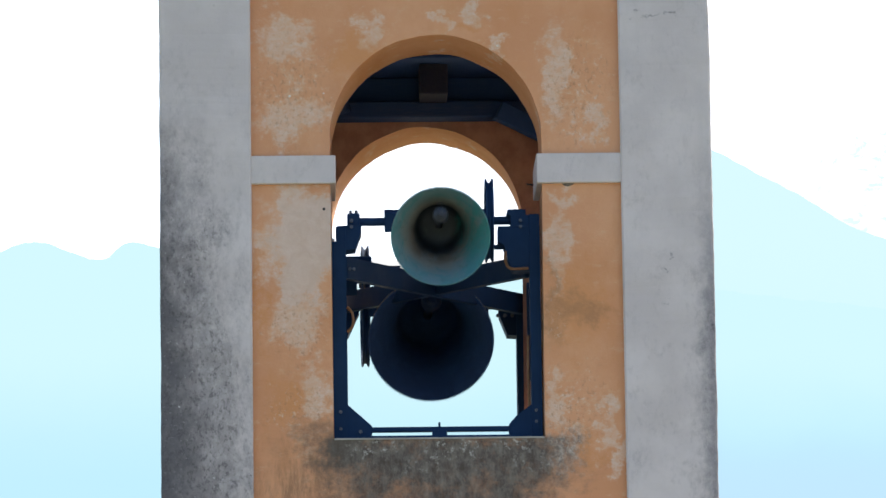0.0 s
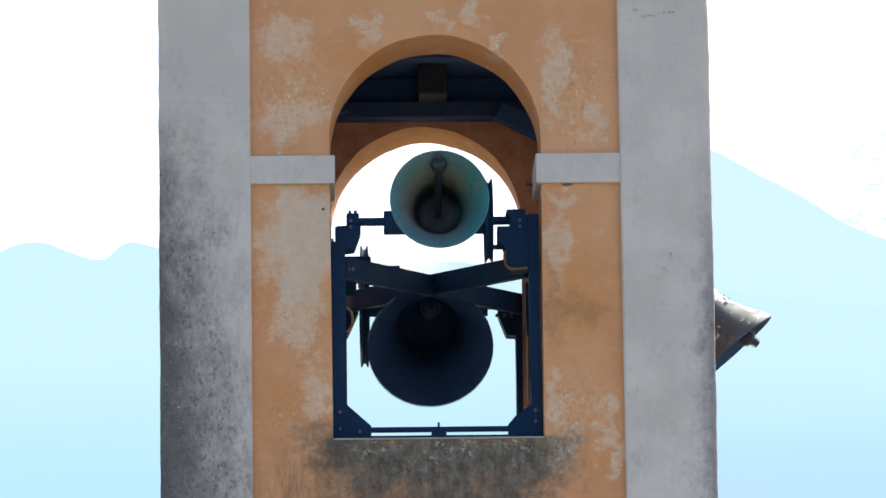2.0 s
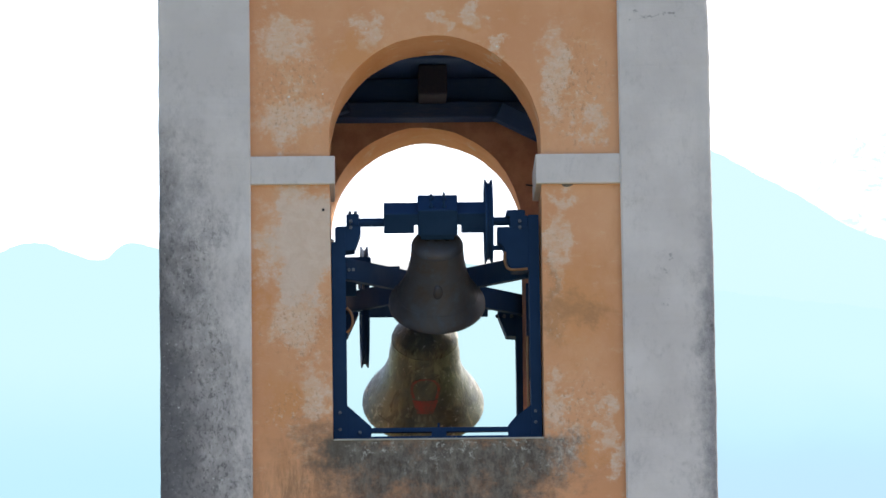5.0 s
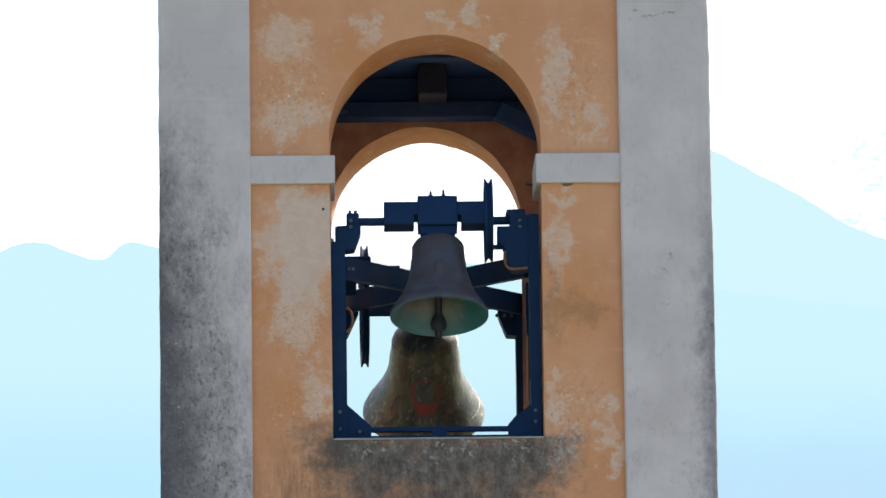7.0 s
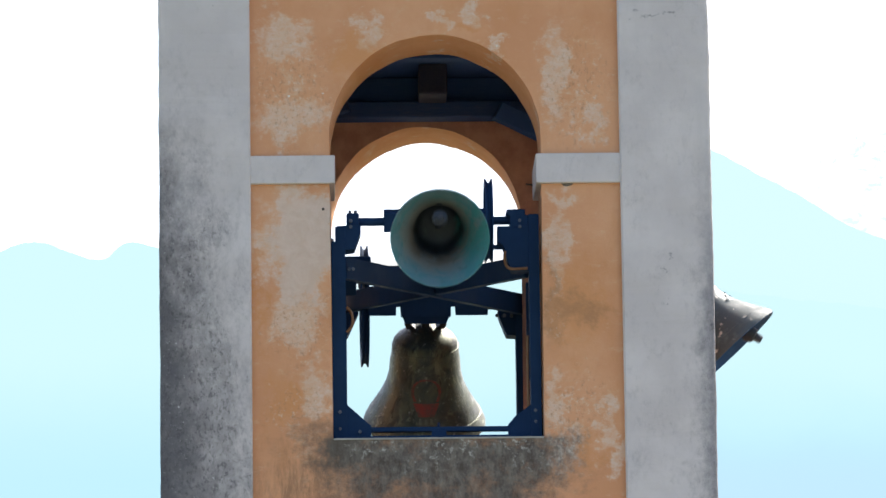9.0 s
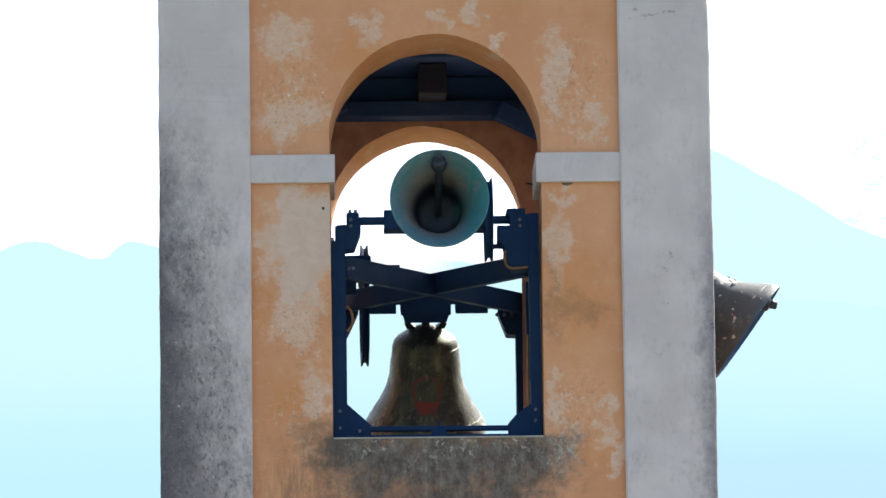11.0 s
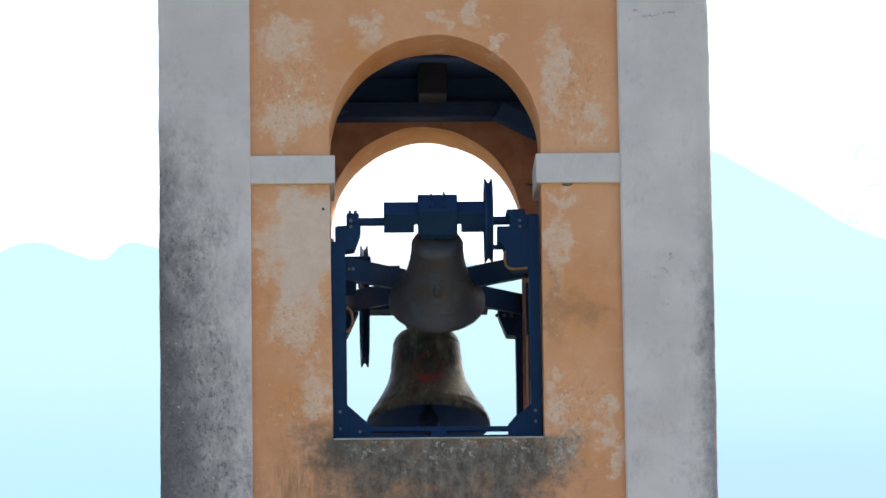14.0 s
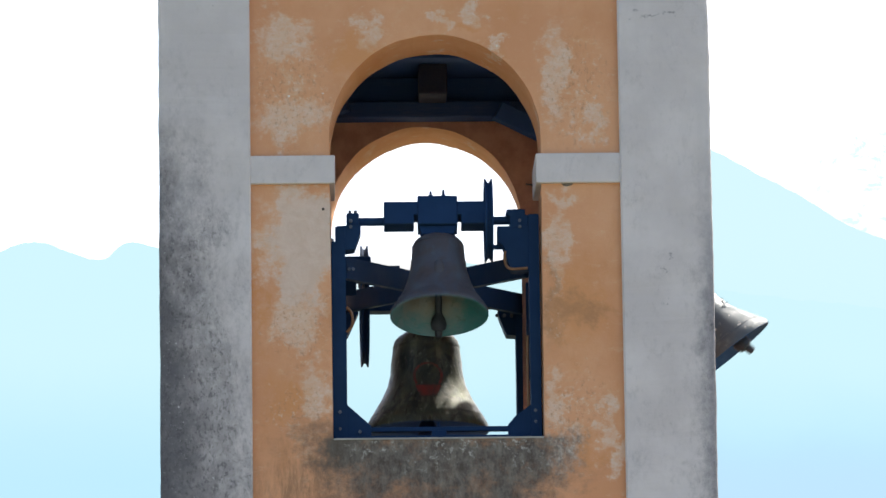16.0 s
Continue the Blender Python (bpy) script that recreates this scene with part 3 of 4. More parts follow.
    under = [bm.verts.new((v.co.x, v.co.y, z0)) for v in ring]
    apex = bm.verts.new((0, FACE, z0 + 1.5))
    for k in range(4):
        bm.faces.new((ring[k], ring[(k + 1) % 4], apex))
        bm.faces.new((under[k], under[(k + 1) % 4], ring[(k + 1) % 4], ring[k]))
    bm.faces.new(under)
    bm.to_mesh(roof.data)
    bm.free()
    y_in = DEPTH - THICK
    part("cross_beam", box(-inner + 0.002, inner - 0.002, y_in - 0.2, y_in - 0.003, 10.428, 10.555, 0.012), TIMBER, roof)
    part("wall_plate", box(-inner + 0.002, inner - 0.002, y_in - 0.09, y_in - 0.003, 10.559, 10.760, 0.012), TIMBER_GLARE, roof)
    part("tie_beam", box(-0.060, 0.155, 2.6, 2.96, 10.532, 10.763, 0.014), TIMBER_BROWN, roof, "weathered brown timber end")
    part("cross_beam", box(-inner + 0.002, inner - 0.002, 1.75, 1.90, 10.62, 10.70, 0.012), TIMBER_GLARE, roof)
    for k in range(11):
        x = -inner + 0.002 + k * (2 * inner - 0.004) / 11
        part("ceiling_board", box(x + 0.0005, x + (2 * inner - 0.004) / 11 - 0.0005, THICK + 0.01, y_in - 0.01, 10.762 + 0.002 * (k % 3), 10.80, 0.0), TIMBER_GLARE, roof)
    part("corner_brace", beam((0.54, y_in - 0.22, 10.47), (1.0, y_in - 0.12, 10.26), 0.14, 0.14, 0.01), TIMBER_GLARE, roof)
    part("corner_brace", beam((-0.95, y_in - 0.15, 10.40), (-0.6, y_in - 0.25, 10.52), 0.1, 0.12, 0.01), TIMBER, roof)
    part("belfry_floor", box(-inner + 0.003, inner - 0.003, THICK + 0.003, y_in - 0.003, 7.32, 7.50), FLOOR, tower)
    return tower


# ---- bells ----
AXIS_Y = 0.35
PROFILE = [(1.0, 0.0), (1.0, 0.035), (0.975, 0.07), (0.93, 0.12), (0.86, 0.20), (0.78, 0.30), (0.70, 0.42), (0.63, 0.54),
           (0.585, 0.65), (0.56, 0.78), (0.545, 0.90), (0.52, 0.95), (0.46, 0.985), (0.36, 1.0), (0.2, 1.015), (0.001, 1.02)]


# the small bell: a slim waist and an upright lip
NARROW = [(1.0, 0.0), (1.0, 0.04), (0.965, 0.075), (0.90, 0.13), (0.825, 0.20), (0.745, 0.29), (0.67, 0.40), (0.61, 0.52),
          (0.57, 0.64), (0.545, 0.76), (0.53, 0.88), (0.505, 0.94), (0.45, 0.98), (0.36, 1.0), (0.2, 1.015), (0.001, 1.02)]
# the larger bells have a slimmer waist and a wider flare
SLIM = [(r * (1.0 - 0.085 * math.exp(-((h - 0.44) / 0.2) ** 2)), h) for r, h in PROFILE[:8]] + [(0.575, 0.65), (0.55, 0.75), (0.535, 0.82), (0.515, 0.865), (0.46, 0.905), (0.36, 0.945), (0.25, 0.985), (0.12, 1.015), (0.001, 1.02)]


def bell(label, radius, drop, tall, bronze_mat, inside_mat, wheel_x, wheel_r, yoke_x0, yoke_x1, shaft_x0, shaft_x1, medal, group="", inside_label="dark inside of the bell with blue glare put into its colour"):
    """A bell on its yoke; the origin lies on the shaft, which runs along x. drop: from the shaft down to the mouth; tall: mouth to shoulder."""
    thing = tagged(new("bell"), label, "bell", group)
    thing.empty_display_size = 0.2
    s = radius / 0.345
    shape = NARROW if medal == "oval" else SLIM
    outer = [(r * radius, h * tall - drop) for r, h in shape]
    inner = [(max(r * radius - radius * (0.055 if h < 0.1 else 0.07 if h < 0.3 else 0.06), 0.001), max(h * tall - radius * (0.0 if h < 0.03 else 0.06), 0.006) - drop) for r, h in shape]
    part("bell_body", lathe(outer[::-1], steps=72, capped=False), bronze_mat, thing, smooth=True)
    part("bell_inside", lathe([(radius * 0.9995, -drop), (radius * 0.985, -drop - 0.003), (radius * 0.968, -drop + 0.001), (radius * 0.955, -drop + 0.012 * tall)] + inner[2:], steps=72, capped=False), inside_mat, thing, inside_label, smooth=True)
    # moulding bands cast round the bell
    for h, r, w in ((0.90, 0.526, 0.008), (0.185, 0.838, 0.006)) if medal == "oval" else ((0.805, 0.536, 0.016), (0.125, flank(0.125), 0.008)):
        z, lift = h * tall - drop, 0.0025 if medal == "oval" else 0.004 if h > 0.7 else 0.0016
        part("moulding", lathe([(r * radius - (0.01 if h > 0.7 else -w * 0.55), z - w), (r * radius + lift, z - w * 0.5), (r * radius + lift, z + w * 0.5), (r * radius - 0.012, z + w)], steps=64, closed=True), bronze_mat, thing, smooth=True)
    shoulder = tall - drop
    # crown loops and straps up to the yoke
    for x in (-1, 1):
        loop = beam((x * 0.105 * s, 0, -0.09 * s), (x * 0.088 * s, 0, -0.125 * s), 0.034 * s, 0.06 * s, 0.006)
        beam((x * 0.090 * s, 0, -0.115 * s), (x * 0.058 * s, 0, shoulder - (0.006 if medal == "oval" else 0.018)), 0.026 * s, 0.06 * s, 0.006, loop)
        part("crown_loop", loop, IRON, thing)
    part("crown_loop", beam((0, 0, shoulder - 0.005), (0, 0, -0.08 * s), 0.045 * s, 0.07 * s, 0.008), IRON, thing)
    low = -0.122 if medal == "oval" else -0.088
    part("crown_block", slab([(-0.135 * s, -0.045), (0.135 * s, -0.045), (0.115 * s, low * s), (-0.115 * s, low * s)], -0.05 * s, 0.05 * s, 0.005), STEEL, thing)
    # yoke of steel, notched on both sides of the thicker middle, bolts through it
    notch, depth = 0.142 * s, 0.022
    yoke = slab([(yoke_x0, -0.05), (-notch - 0.024 * s, -0.05), (-notch - 0.024 * s, depth), (notch + 0.024 * s, depth), (notch + 0.024 * s, -0.05), (yoke_x1, -0.05),
                 (yoke_x1, 0.125), (yoke_x0, 0.125)], -0.07, 0.07, 0.005)
    part("yoke", yoke, STEEL, thing)
    part("yoke_block", box(-0.14 * s, 0.14 * s, -0.084, 0.102, -0.06, 0.165, 0.008), STEEL, thing)
    for x in (-0.046, 0.044):
        for y in (-0.045, 0.045):
            stud = lathe([(0.016, 0.16), (0.016, 0.184), (0.009, 0.188), (0.009, 0.212 + 0.12 * x), (0.004, 0.222 + 0.12 * x)], steps=8)
            for v in stud.verts:
                v.co += Vector((x * s, y, 0))
            part("bolt", stud, STEEL, thing)
    for x0, x1 in ((shaft_x0, yoke_x0 + 0.05), (yoke_x1 - 0.05, shaft_x1)):
        part("shaft", rod((x0, 0, 0), (x1, 0, 0), 0.03, 20), STEEL, thing, smooth=True)
    # grooved rope wheel beside the bell
    w = 0.028
    rim = [(wheel_r - 0.05, -w), (wheel_r, -w), (wheel_r, -w + 0.008), (wheel_r - 0.028, -0.006), (wheel_r - 0.028, 0.006), (wheel_r, w - 0.008), (wheel_r, w), (wheel_r - 0.05, w)]
    wheel = part("rope_wheel", lathe([(r, wheel_x + h) for r, h in rim], "x", 56, closed=True), STEEL, thing)
    for k in range(3):
        a = k * math.pi / 3
        d = Vector((0, math.cos(a), math.sin(a))) * (wheel_r - 0.04)
        c = Vector((wheel_x, 0, 0))
        part("spoke", beam(c - d, c + d, 0.045, 0.02, 0.002), STEEL, wheel)
    part("hub", lathe([(0.07, wheel_x - 0.035), (0.07, wheel_x + 0.035)], "x", 24), STEEL, wheel)
    if medal == "leaves":
        rng = random.Random(int(radius * 1000))
        for k in range(26):
            a, h = k * 2 * math.pi / 26 + rng.uniform(-0.06, 0.06), rng.choice((0.40, 0.44, 0.50, 0.60)) + rng.uniform(-0.02, 0.02)
            r = flank(h) * radius
            place = Matrix.Rotation(a, 4, "Z") @ Matrix.Translation((0, -r, h * tall - drop)) @ Matrix.Rotation(rng.uniform(-0.6, 0.6), 4, "Y")
            m = bmesh.new()
            bmesh.ops.create_icosphere(m, subdivisions=1, radius=1, matrix=place @ Matrix.Diagonal((rng.uniform(0.018, 0.035), rng.uniform(0.004, 0.007), rng.uniform(0.02, 0.05), 1)))
            part("cast_leaf", m, bronze_mat, thing, smooth=True)
    if medal == "oval":
        m = bmesh.new()
        bmesh.ops.create_uvsphere(m, u_segments=20, v_segments=10, radius=1, matrix=Matrix.Translation((0, -0.622 * radius, 0.46 * tall - drop)) @ Matrix.Diagonal((0.036, 0.026, 0.066, 1)))
        part("medallion", m, bronze_mat, thing, smooth=True)
    if medal == "crest":
        for x0, x1, x2, x3, h0, h1, m, name in (
                (-0.062, 0.062, -0.100, 0.100, 0.265, 0.375, RED, "red_crest"),
                (-0.06, -0.035, -0.055, -0.04, 0.20, 0.25, PALE, "pale_bar"),
                (-0.012, 0.010, -0.010, 0.006, 0.205, 0.245, PALE, "pale_bar"), (0.03, 0.05, 0.03, 0.045, 0.20, 0.25, PALE, "pale_bar")):
            part(name, on_flank(x0, x1, x2, x3, h0, h1, radius, tall, drop), m, thing)
        # open ring above the painted shield, a span at a time
        for k in range(14):
            a, b = (math.pi * (-0.2 + 1.4 * (k + j) / 14) for j in (0, 1))
            spans = sorted(((0.108 * math.cos(a), 0.47 + 0.125 * math.sin(a)), (0.108 * math.cos(b), 0.47 + 0.125 * math.sin(b))), key=lambda p: p[1])
            (xa, ha), (xb, hb) = spans
            wide = 0.011 if abs(hb - ha) > 0.012 else 0.022
            part("red_ring", on_flank(xa - wide, xa + wide, xb - wide, xb + wide, ha - 0.006, hb + 0.006, radius, tall, drop), RED, thing)
    return thing


def flank(h):
    for (r0, h0), (r1, h1) in zip(SLIM, SLIM[1:]):
        if h0 <= h <= h1:
            return r0 + (r1 - r0) * (h - h0) / (h1 - h0)
    return PROFILE[-1][0]


def on_flank(x0, x1, x2, x3, h0, h1, radius, tall, drop):
    """A thin raised patch that follows the bell's side; x0 to x1 wide at its foot, x2 to x3 at its head."""
    bm = bmesh.new()
    rows = []
    for k in range(7):
        f = k / 6
        h = h0 + (h1 - h0) * f
        row = []
        for lift in (0.004, -0.004):
            r = flank(h) * radius + lift
            for i in range(7):
                x = (x0 + (x2 - x0) * f) * (1 - i / 6) + (x1 + (x3 - x1) * f) * i / 6
                a = x / r
                row.append(bm.verts.new((r * math.sin(a), -r * math.cos(a), h * tall - drop)))
        rows.append(row[:7] + row[:6:-1])
    for p, q in zip(rows, rows[1:]):
        for i in range(14):
            bm.faces.new((p[i], p[(i + 1) % 14], q[(i + 1) % 14], q[i]))
    bm.faces.new(rows[0])
    bm.faces.new(rows[-1])
    return bm


def clapper(parent, drop, radius, material):
    """The clapper hangs from the crown inside the bell and swings on its own."""
    s = radius / 0.345
    top = -drop * 0.28
    joint = new("clapper")
    joint.parent = parent
    joint.empty_display_size = 0.1
    bm = rod((0, 0, 0), (0, 0, -drop * 0.68), 0.024 * s, 12)
    bm2 = lathe([(0.024 * s, -drop * 0.63), (0.046 * s, -drop * 0.68), (0.058 * s, -drop * 0.73), (0.048 * s, -drop * 0.785), (0.028 * s, -drop * 0.80), (0.025 * s, -drop * 0.85), (0.019 * s, -drop * 0.86)], steps=20)
    part("clapper_stem", bm, material, joint, smooth=True)
    part("clapper_ball", bm2, material, joint, smooth=True)
    joint.location = (0, 0, top)
    return joint, top


# ---- motion: each bell rocks between turning points ----
def rock(t, peaks):
    """Angle at t for a list of (time, degrees) turning points, gliding like a pendulum between them."""
    for (t0, a), (t1, b) in zip(peaks, peaks[1:]):
        if t0 <= t <= t1:
            phase, e = math.pi * (t - t0) / (t1 - t0), radians((abs(a) + abs(b)) / 2) ** 2 / 192
            return (a + b) / 2 + (a - b) / 2 * (math.cos(phase) - e * math.cos(3 * phase)) / (1 - e)
    return peaks[-1][1]


def even_peaks(first, period, out, back, uneven={}):
    rows, t, k = [], first - 2 * period, 0
    while t < 18.5:
        rows.append(uneven.get(round(t, 2), (t, out if k % 2 == 0 else back)))
        t += period / 2
        k += 1
    return rows


def strike(t, peaks, swing, lag, snap, bias):
    """The clapper's angle in the bell: it follows each turning point by a lag and snaps over from side to side; bias: the side on which it stays longer."""
    for (t0, a), (t1, b) in zip(peaks, peaks[1:]):
        if t0 <= t - lag <= t1:
            f = math.cos(math.pi * (t - lag - t0) / (t1 - t0))
            return swing * max(-1, min(1, snap * (f * (1 if a > b else -1) - bias)))
    return 0


PEAKS = {
    "small": even_peaks(0.205, 1.801, 91.5, -88.5, {6.51: (6.509, -89.6), 11.91: (11.919, -90.0), 15.51: (15.507, -86.3)}),
    "large": even_peaks(-0.19, 1.963, 80.8, -79, {-0.19: (-0.212, 80.8), 3.74: (3.731, 80.1)}),
    "right": even_peaks(0.46, 1.752, 54.3, -54.3, {0.46: (0.46, 56.4), 2.21: (2.212, 55.0), 3.96: (3.964, 56.6), 9.22: (9.205, 57.0), 14.48: (14.476, 57.2)}),
    "left": [(t, a * (1 - 0.045 * min(max((t - 12.0) / 3, 0), 1))) for t, a in even_peaks(0.821, 1.7983, 80.5, -80.5, {8.01: (8.014, 81.4), 13.41: (13.409, 83.8)})],
}
SMALL_AT, LARGE_AT = (0.018, AXIS_Y, 9.122), (-0.013, DEPTH - AXIS_Y, 9.051)
RIGHT_AT, LEFT_AT = (1.636, 1.90, 9.06), (-1.58, 1.90, 9.09)

ground()
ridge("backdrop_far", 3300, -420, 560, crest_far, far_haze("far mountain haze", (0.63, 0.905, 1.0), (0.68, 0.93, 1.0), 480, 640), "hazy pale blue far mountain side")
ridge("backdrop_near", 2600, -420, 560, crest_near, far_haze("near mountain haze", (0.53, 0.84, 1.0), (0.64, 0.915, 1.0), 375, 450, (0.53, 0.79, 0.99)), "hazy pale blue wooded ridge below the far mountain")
ridge("backdrop_snow", 3900, -420, 760, crest_snow, snow_field(), "white self-glowing snowfield with bluish rock showing through")
tower = bell_tower()

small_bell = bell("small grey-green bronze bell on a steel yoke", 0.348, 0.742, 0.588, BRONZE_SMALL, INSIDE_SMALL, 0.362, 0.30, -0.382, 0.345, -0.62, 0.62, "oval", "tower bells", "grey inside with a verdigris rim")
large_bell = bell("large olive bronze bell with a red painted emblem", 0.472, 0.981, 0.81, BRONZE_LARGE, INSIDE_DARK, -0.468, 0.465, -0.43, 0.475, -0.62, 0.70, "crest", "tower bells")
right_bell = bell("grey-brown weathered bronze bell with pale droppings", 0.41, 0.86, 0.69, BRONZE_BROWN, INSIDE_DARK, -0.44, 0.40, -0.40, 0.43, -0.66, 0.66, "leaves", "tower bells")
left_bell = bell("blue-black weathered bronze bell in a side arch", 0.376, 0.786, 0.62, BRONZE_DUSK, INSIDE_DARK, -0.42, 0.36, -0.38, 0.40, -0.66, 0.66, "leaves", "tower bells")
small_clapper, small_top = clapper(small_bell, 0.742, 0.345, SLATE)
large_clapper, large_top = clapper(large_bell, 0.981, 0.472, SHADED_IRON)
right_clapper, right_top = clapper(right_bell, 0.86, 0.41, SLATE)
left_clapper, left_top = clapper(left_bell, 0.786, 0.376, SLATE)


# ---- steel bell stands ----
def bearing(parent, x, y, z):
    b = part("bearing", box(x - 0.045, x + 0.045, y - 0.06, y + 0.06, z - 0.05, z + 0.055, 0.012), STEEL, parent)
    for sy in (-0.04, 0.04):
        part("bolt", rod((x - 0.02, y + sy, z + 0.03), (x - 0.02, y + sy, z + 0.075), 0.011, 8), ZINC, b)
        part("bolt", rod((x + 0.02, y + sy, z + 0.03), (x + 0.02, y + sy, z + 0.075), 0.011, 8), ZINC, b)


def front_frame():
    fr = tagged(new("bell_stand"), "dark blue painted steel bell stand standing in the arch", "bell stand", "bell stands")
    fr.empty_display_size = 0.2
    y0, y1 = AXIS_Y - 0.1, AXIS_Y + 0.1
    base = SILL + 0.0035
    post = [slab([(-0.7405, base), (-0.64, base), (-0.64, 9.07), (-0.712, 9.07), (-0.712, 8.965), (-0.7405, 8.965)], y0, y1), box(0.66, 0.735, y0, y1, base, 9.15, 0.004)]
    for b in post:
        part("post", b, STEEL, fr)
    # foot bars with a gap between them
    part("sill_bar", box(-0.64, 0.66, y0 + 0.03, y0 + 0.09, 7.602, 7.634, 0.003), STEEL, fr)
    part("foot_rail", box(-0.642, 0.662, y0 + 0.004, y1 - 0.004, base + 0.002, 7.569, 0.003), STEEL, fr)
    part("spacer", box(-0.045, 0.06, y0 + 0.02, y1 - 0.02, 7.565, 7.606, 0.003), STEEL, fr)
    part("eye_bolt", rod((0.006, y0 + 0.06, 7.63), (0.006, y0 + 0.06, 7.668), 0.008, 8), STEEL, fr)
    part("gusset", slab([(-0.645, 7.57), (-0.645, 7.80), (-0.47, 7.642), (-0.47, 7.57)], y0 + 0.02, y0 + 0.05), STEEL, fr)
    part("gusset", slab([(0.665, 7.57), (0.665, 7.79), (0.55, 7.705), (0.495, 7.642), (0.495, 7.57)], y0 + 0.02, y0 + 0.05), STEEL, fr)
    # brackets under the four bearings
    part("bracket", slab([(-0.70, 9.078), (-0.53, 9.085), (-0.53, 9.03), (-0.575, 8.91), (-0.64, 8.902), (-0.70, 8.86)], y0 + 0.01, y1 - 0.01), STEEL, fr)
    part("bracket", slab([(0.70, 9.065), (0.440, 9.065), (0.440, 8.955), (0.476, 8.93), (0.49, 8.895), (0.513, 8.80), (0.54, 8.75), (0.70, 8.74)], y0 + 0.01, y1 - 0.01), STEEL, fr)
    bearing(fr, -0.585, AXIS_Y, 9.122)
    bearing(fr, 0.585, AXIS_Y, 9.122)
    # the rear half of the stand, in the far arch
    ya, yr, y_wall = DEPTH - AXIS_Y - 0.1, DEPTH - AXIS_Y + 0.1, DEPTH - THICK
    part("post", box(-0.705, -0.62, ya, yr, base, 9.0, 0.004), STEEL, fr)
    part("post", box(0.672, 0.742, ya, yr, base, 9.0, 0.004), STEEL, fr)
    part("foot_rail", box(-0.622, 0.674, ya + 0.004, yr - 0.004, base + 0.002, 7.578, 0.003), STEEL, fr)
    part("bracket", slab([(-0.64, 9.01), (-0.525, 9.005), (-0.61, 8.82), (-0.64, 8.80)], ya + 0.01, yr - 0.01), STEEL, fr)
    part("bracket", slab([(0.69, 9.0), (0.535, 8.997), (0.545, 8.95), (0.60, 8.806), (0.69, 8.80)], ya + 0.01, yr - 0.01), STEEL, fr)
    bearing(fr, -0.59, DEPTH - AXIS_Y, 9.051)
    bearing(fr, 0.60, DEPTH - AXIS_Y, 9.051)
    # crossed braces tie the two halves together, rising to the rear
    part("brace", beam((-0.66, 0.40, 8.80), (0.74, 3.36, 9.035), 0.155, 0.06), STEEL, fr)
    part("brace", beam((0.66, 0.40, 8.80), (-0.64, 3.36, 9.065), 0.155, 0.06), STEEL, fr)
    # drive motor hung beside the crossing
    motor = part("drive_motor", box(-0.66, -0.45, 1.24, 1.46, 8.872, 9.04, 0.012), STEEL, fr)
    part("motor_drum", rod((-0.452, 1.35, 8.92), (-0.24, 1.35, 8.92), 0.065, 20), STEEL, motor, smooth=True)
    part("motor_cap", rod((-0.24, 1.35, 8.92), (-0.22, 1.35, 8.92), 0.045, 16), STEEL, motor, smooth=True)
    part("motor_plate", box(-0.70, -0.56, 0.90, 0.93, 8.69, 8.90, 0.004), STEEL, fr)
    part("motor_bracket", box(-0.70, -0.655, 0.42, 1.46, 8.87, 8.93, 0.004), STEEL, fr)
    for x, z in ((-0.60, 8.95), (-0.56, 8.945), (-0.60, 8.90)):
        part("bolt", rod((x, 1.22, z), (x, 1.26, z), 0.013, 8), ZINC, motor)
    for x in (-0.575, -0.535, -0.505):
        part("bolt", rod((x, 1.34, 8.82), (x, 1.34, 8.875), 0.008, 8), ZINC, motor)
    for x in (0.53, 0.585, 0.64):
        part("bolt", rod((x, ya + 0.012, 8.955), (x, ya - 0.012, 8.955), 0.014, 8), ZINC, fr)
    for x in (-0.614, -0.585):
        part("bolt", rod((x, 0.40, 8.79), (x, 0.375, 8.79), 0.011, 8), ZINC, fr)
    part("bearing_housing", slab([(0.66, 9.03), (0.66, 9.145), (0.64, 9.15), (0.64, 9.188), (0.51, 9.188), (0.50, 9.152), (0.53, 9.14), (0.53, 9.03)], y0 + 0.015, y1 - 0.015, 0.004), STEEL, fr)
    part("stop_bar", box(0.405, 0.53, AXIS_Y - 0.02, AXIS_Y + 0.02, 8.915, 8.945, 0.003), STEEL, fr)
    part("end_plate", box(0.744, 0.81, y_wall - 0.10, y_wall - 0.003, 8.42, 9.16, 0.004), STEEL, fr)
    for x, z in ((0.60, 9.105), (0.60, 9.06), (-0.60, 9.115), (-0.60, 9.07), (-0.69, 7.62), (-0.55, 7.60), (0.69, 7.66), (0.69, 7.74), (-0.69, 7.74)):
        part("bolt", rod((x, y0 - 0.008, z), (x, y0 + 0.03, z), 0.012, 8), ZINC, fr)
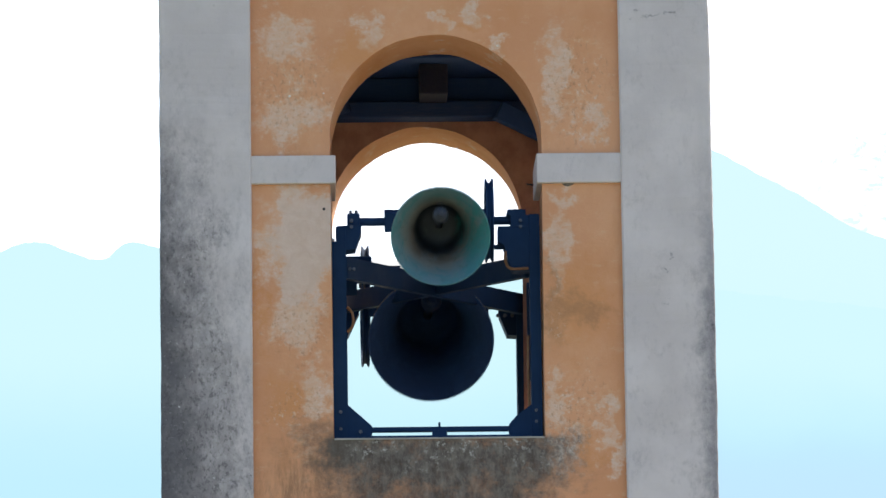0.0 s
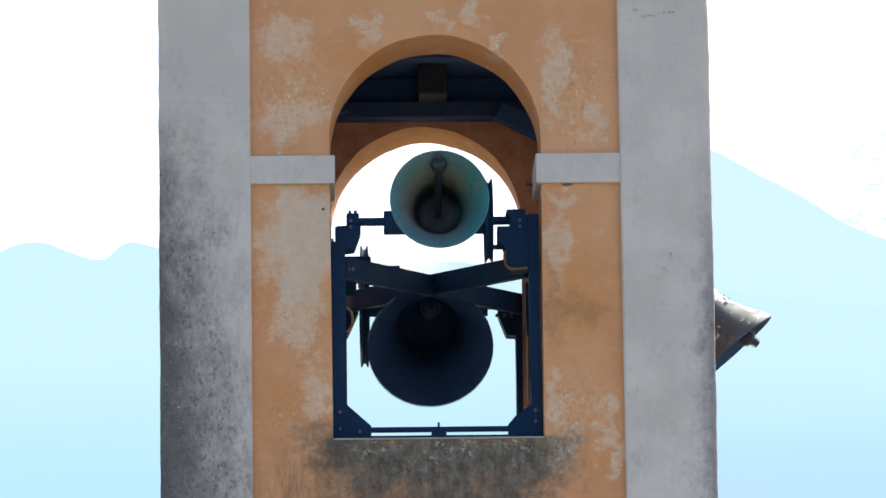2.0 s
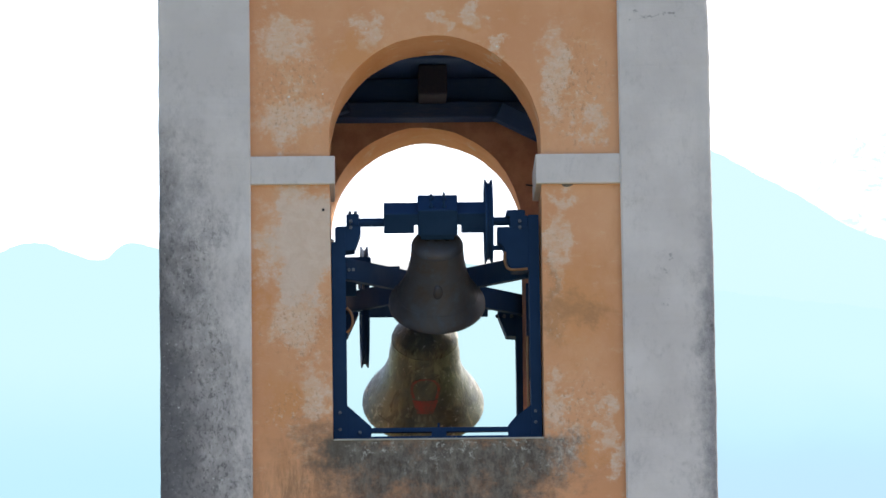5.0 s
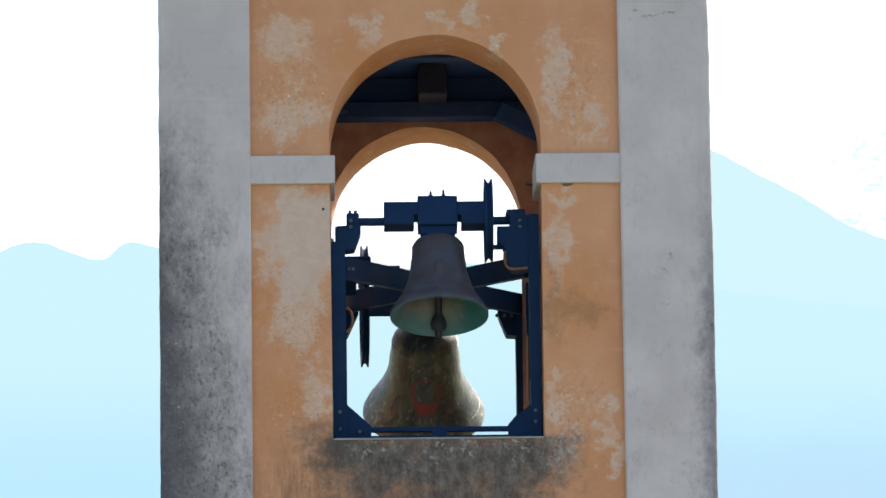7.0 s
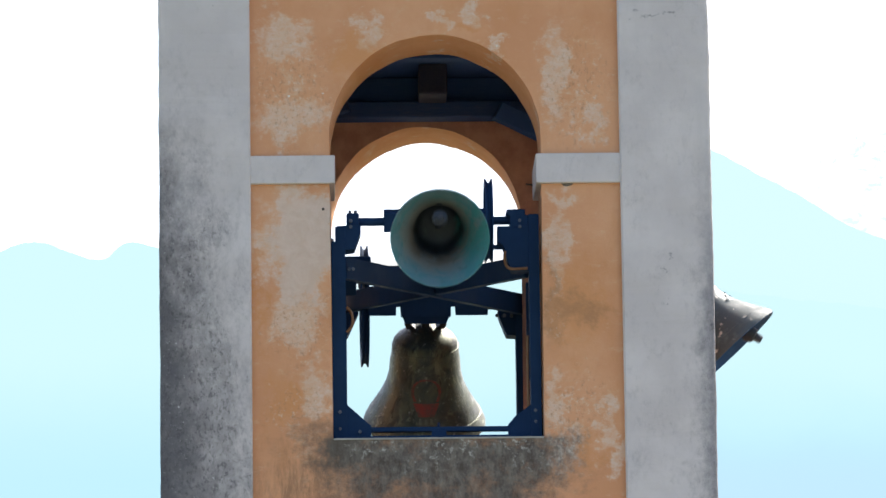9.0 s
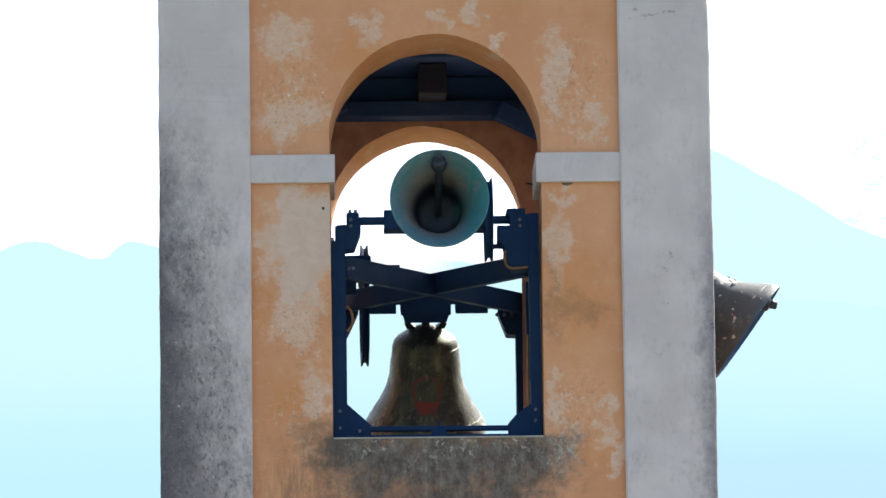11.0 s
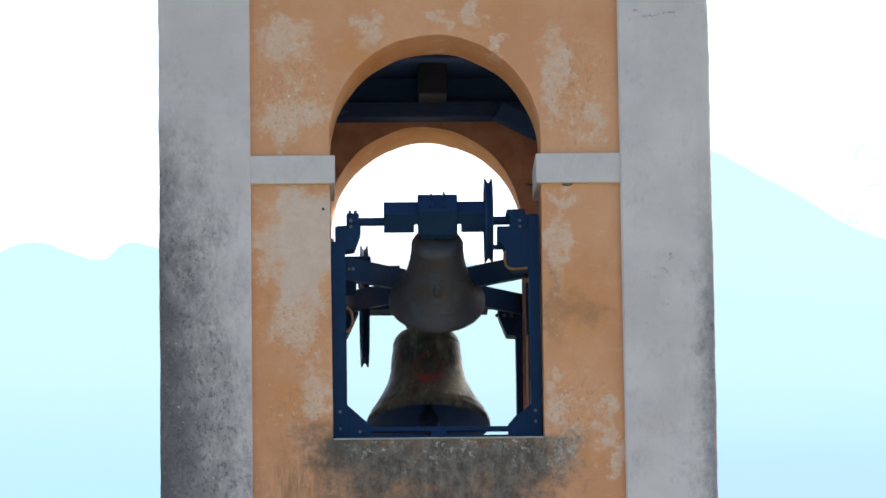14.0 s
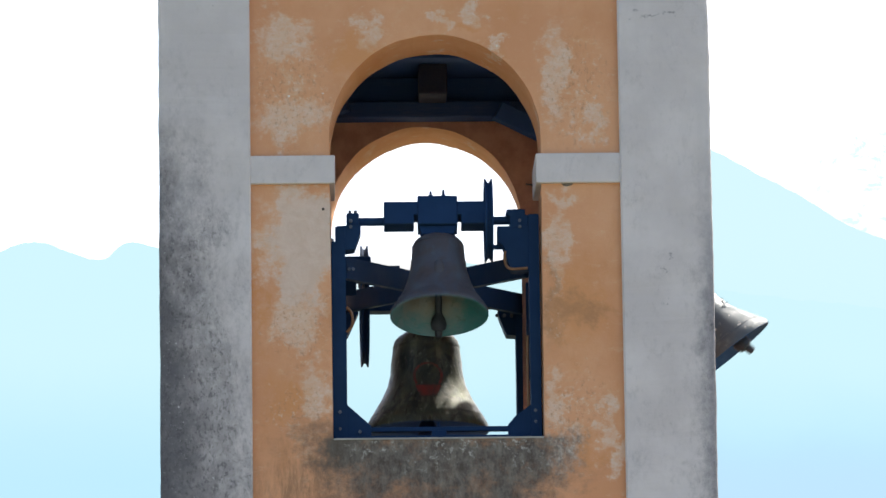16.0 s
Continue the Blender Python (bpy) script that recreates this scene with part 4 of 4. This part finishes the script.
    bend_tube([(0.492, y0 - 0.006, 8.88), (0.487, y0 - 0.012, 8.83), (0.50, y0 - 0.012, 8.775), (0.54, y0 - 0.012, 8.752), (0.65, y0 - 0.012, 8.757)], 0.010, "cable", CABLE, fr, "brown sheathed cable")
    bend_tube([(0.642, y0 + 0.03, 8.28), (0.640, y0 + 0.03, 8.0), (0.644, y0 + 0.03, 7.75)], 0.009, "cable", CABLE, fr, "brown sheathed cable")
    bend_tube([(-0.635, y0 - 0.005, 8.49), (-0.60, y0 - 0.01, 8.44), (-0.598, y0 - 0.01, 8.36), (-0.635, y0 - 0.005, 8.31)], 0.010, "cable", CABLE, fr, "brown sheathed cable")
    return fr


def side_frame(at):
    """The plainer frame of a side arch: two trestles that carry the shaft."""
    fr = tagged(new("bell_stand"), "dark painted steel bell stand in a side arch", "bell stand", "bell stands")
    for sy in (-1, 1):
        y = sy * 0.67
        part("post", box(-0.05, 0.05, y - 0.04, y + 0.04, SILL + 0.004 - at[2], -0.05, 0.004), STEEL, fr)
        part("bearing", box(-0.06, 0.06, y - 0.045, y + 0.045, -0.05, 0.055, 0.01), STEEL, fr)
    part("foot_rail", box(-0.05, 0.05, -0.63, 0.63, SILL + 0.004 - at[2], SILL + 0.064 - at[2], 0.003), STEEL, fr)
    fr.location = at
    return fr


frame_front = front_frame()
side_frame(RIGHT_AT)
side_frame(LEFT_AT)


def motions():
    times = [k / 10 for k in range(161)]
    for thing, hinge, top, key, at, turn, swing in (
            (small_bell, small_clapper, small_top, "small", SMALL_AT, 0, 28), (large_bell, large_clapper, large_top, "large", LARGE_AT, 1.05, 24),
            (right_bell, right_clapper, right_top, "right", RIGHT_AT, 90, 23), (left_bell, left_clapper, left_top, "left", LEFT_AT, -90, 23)):
        still = pose(*at, 0, 0, turn)
        walk(thing, [(t, still @ pose(0, 0, 0, -rock(t, PEAKS[key]))) for t in times])
        walk(hinge, [(t, pose(0, 0, top, -strike(t, PEAKS[key], swing, *((0.06, 2.5, 0.375) if key == "small" else (0.06, 1.25, 0.0))))) for t in times])


motions()
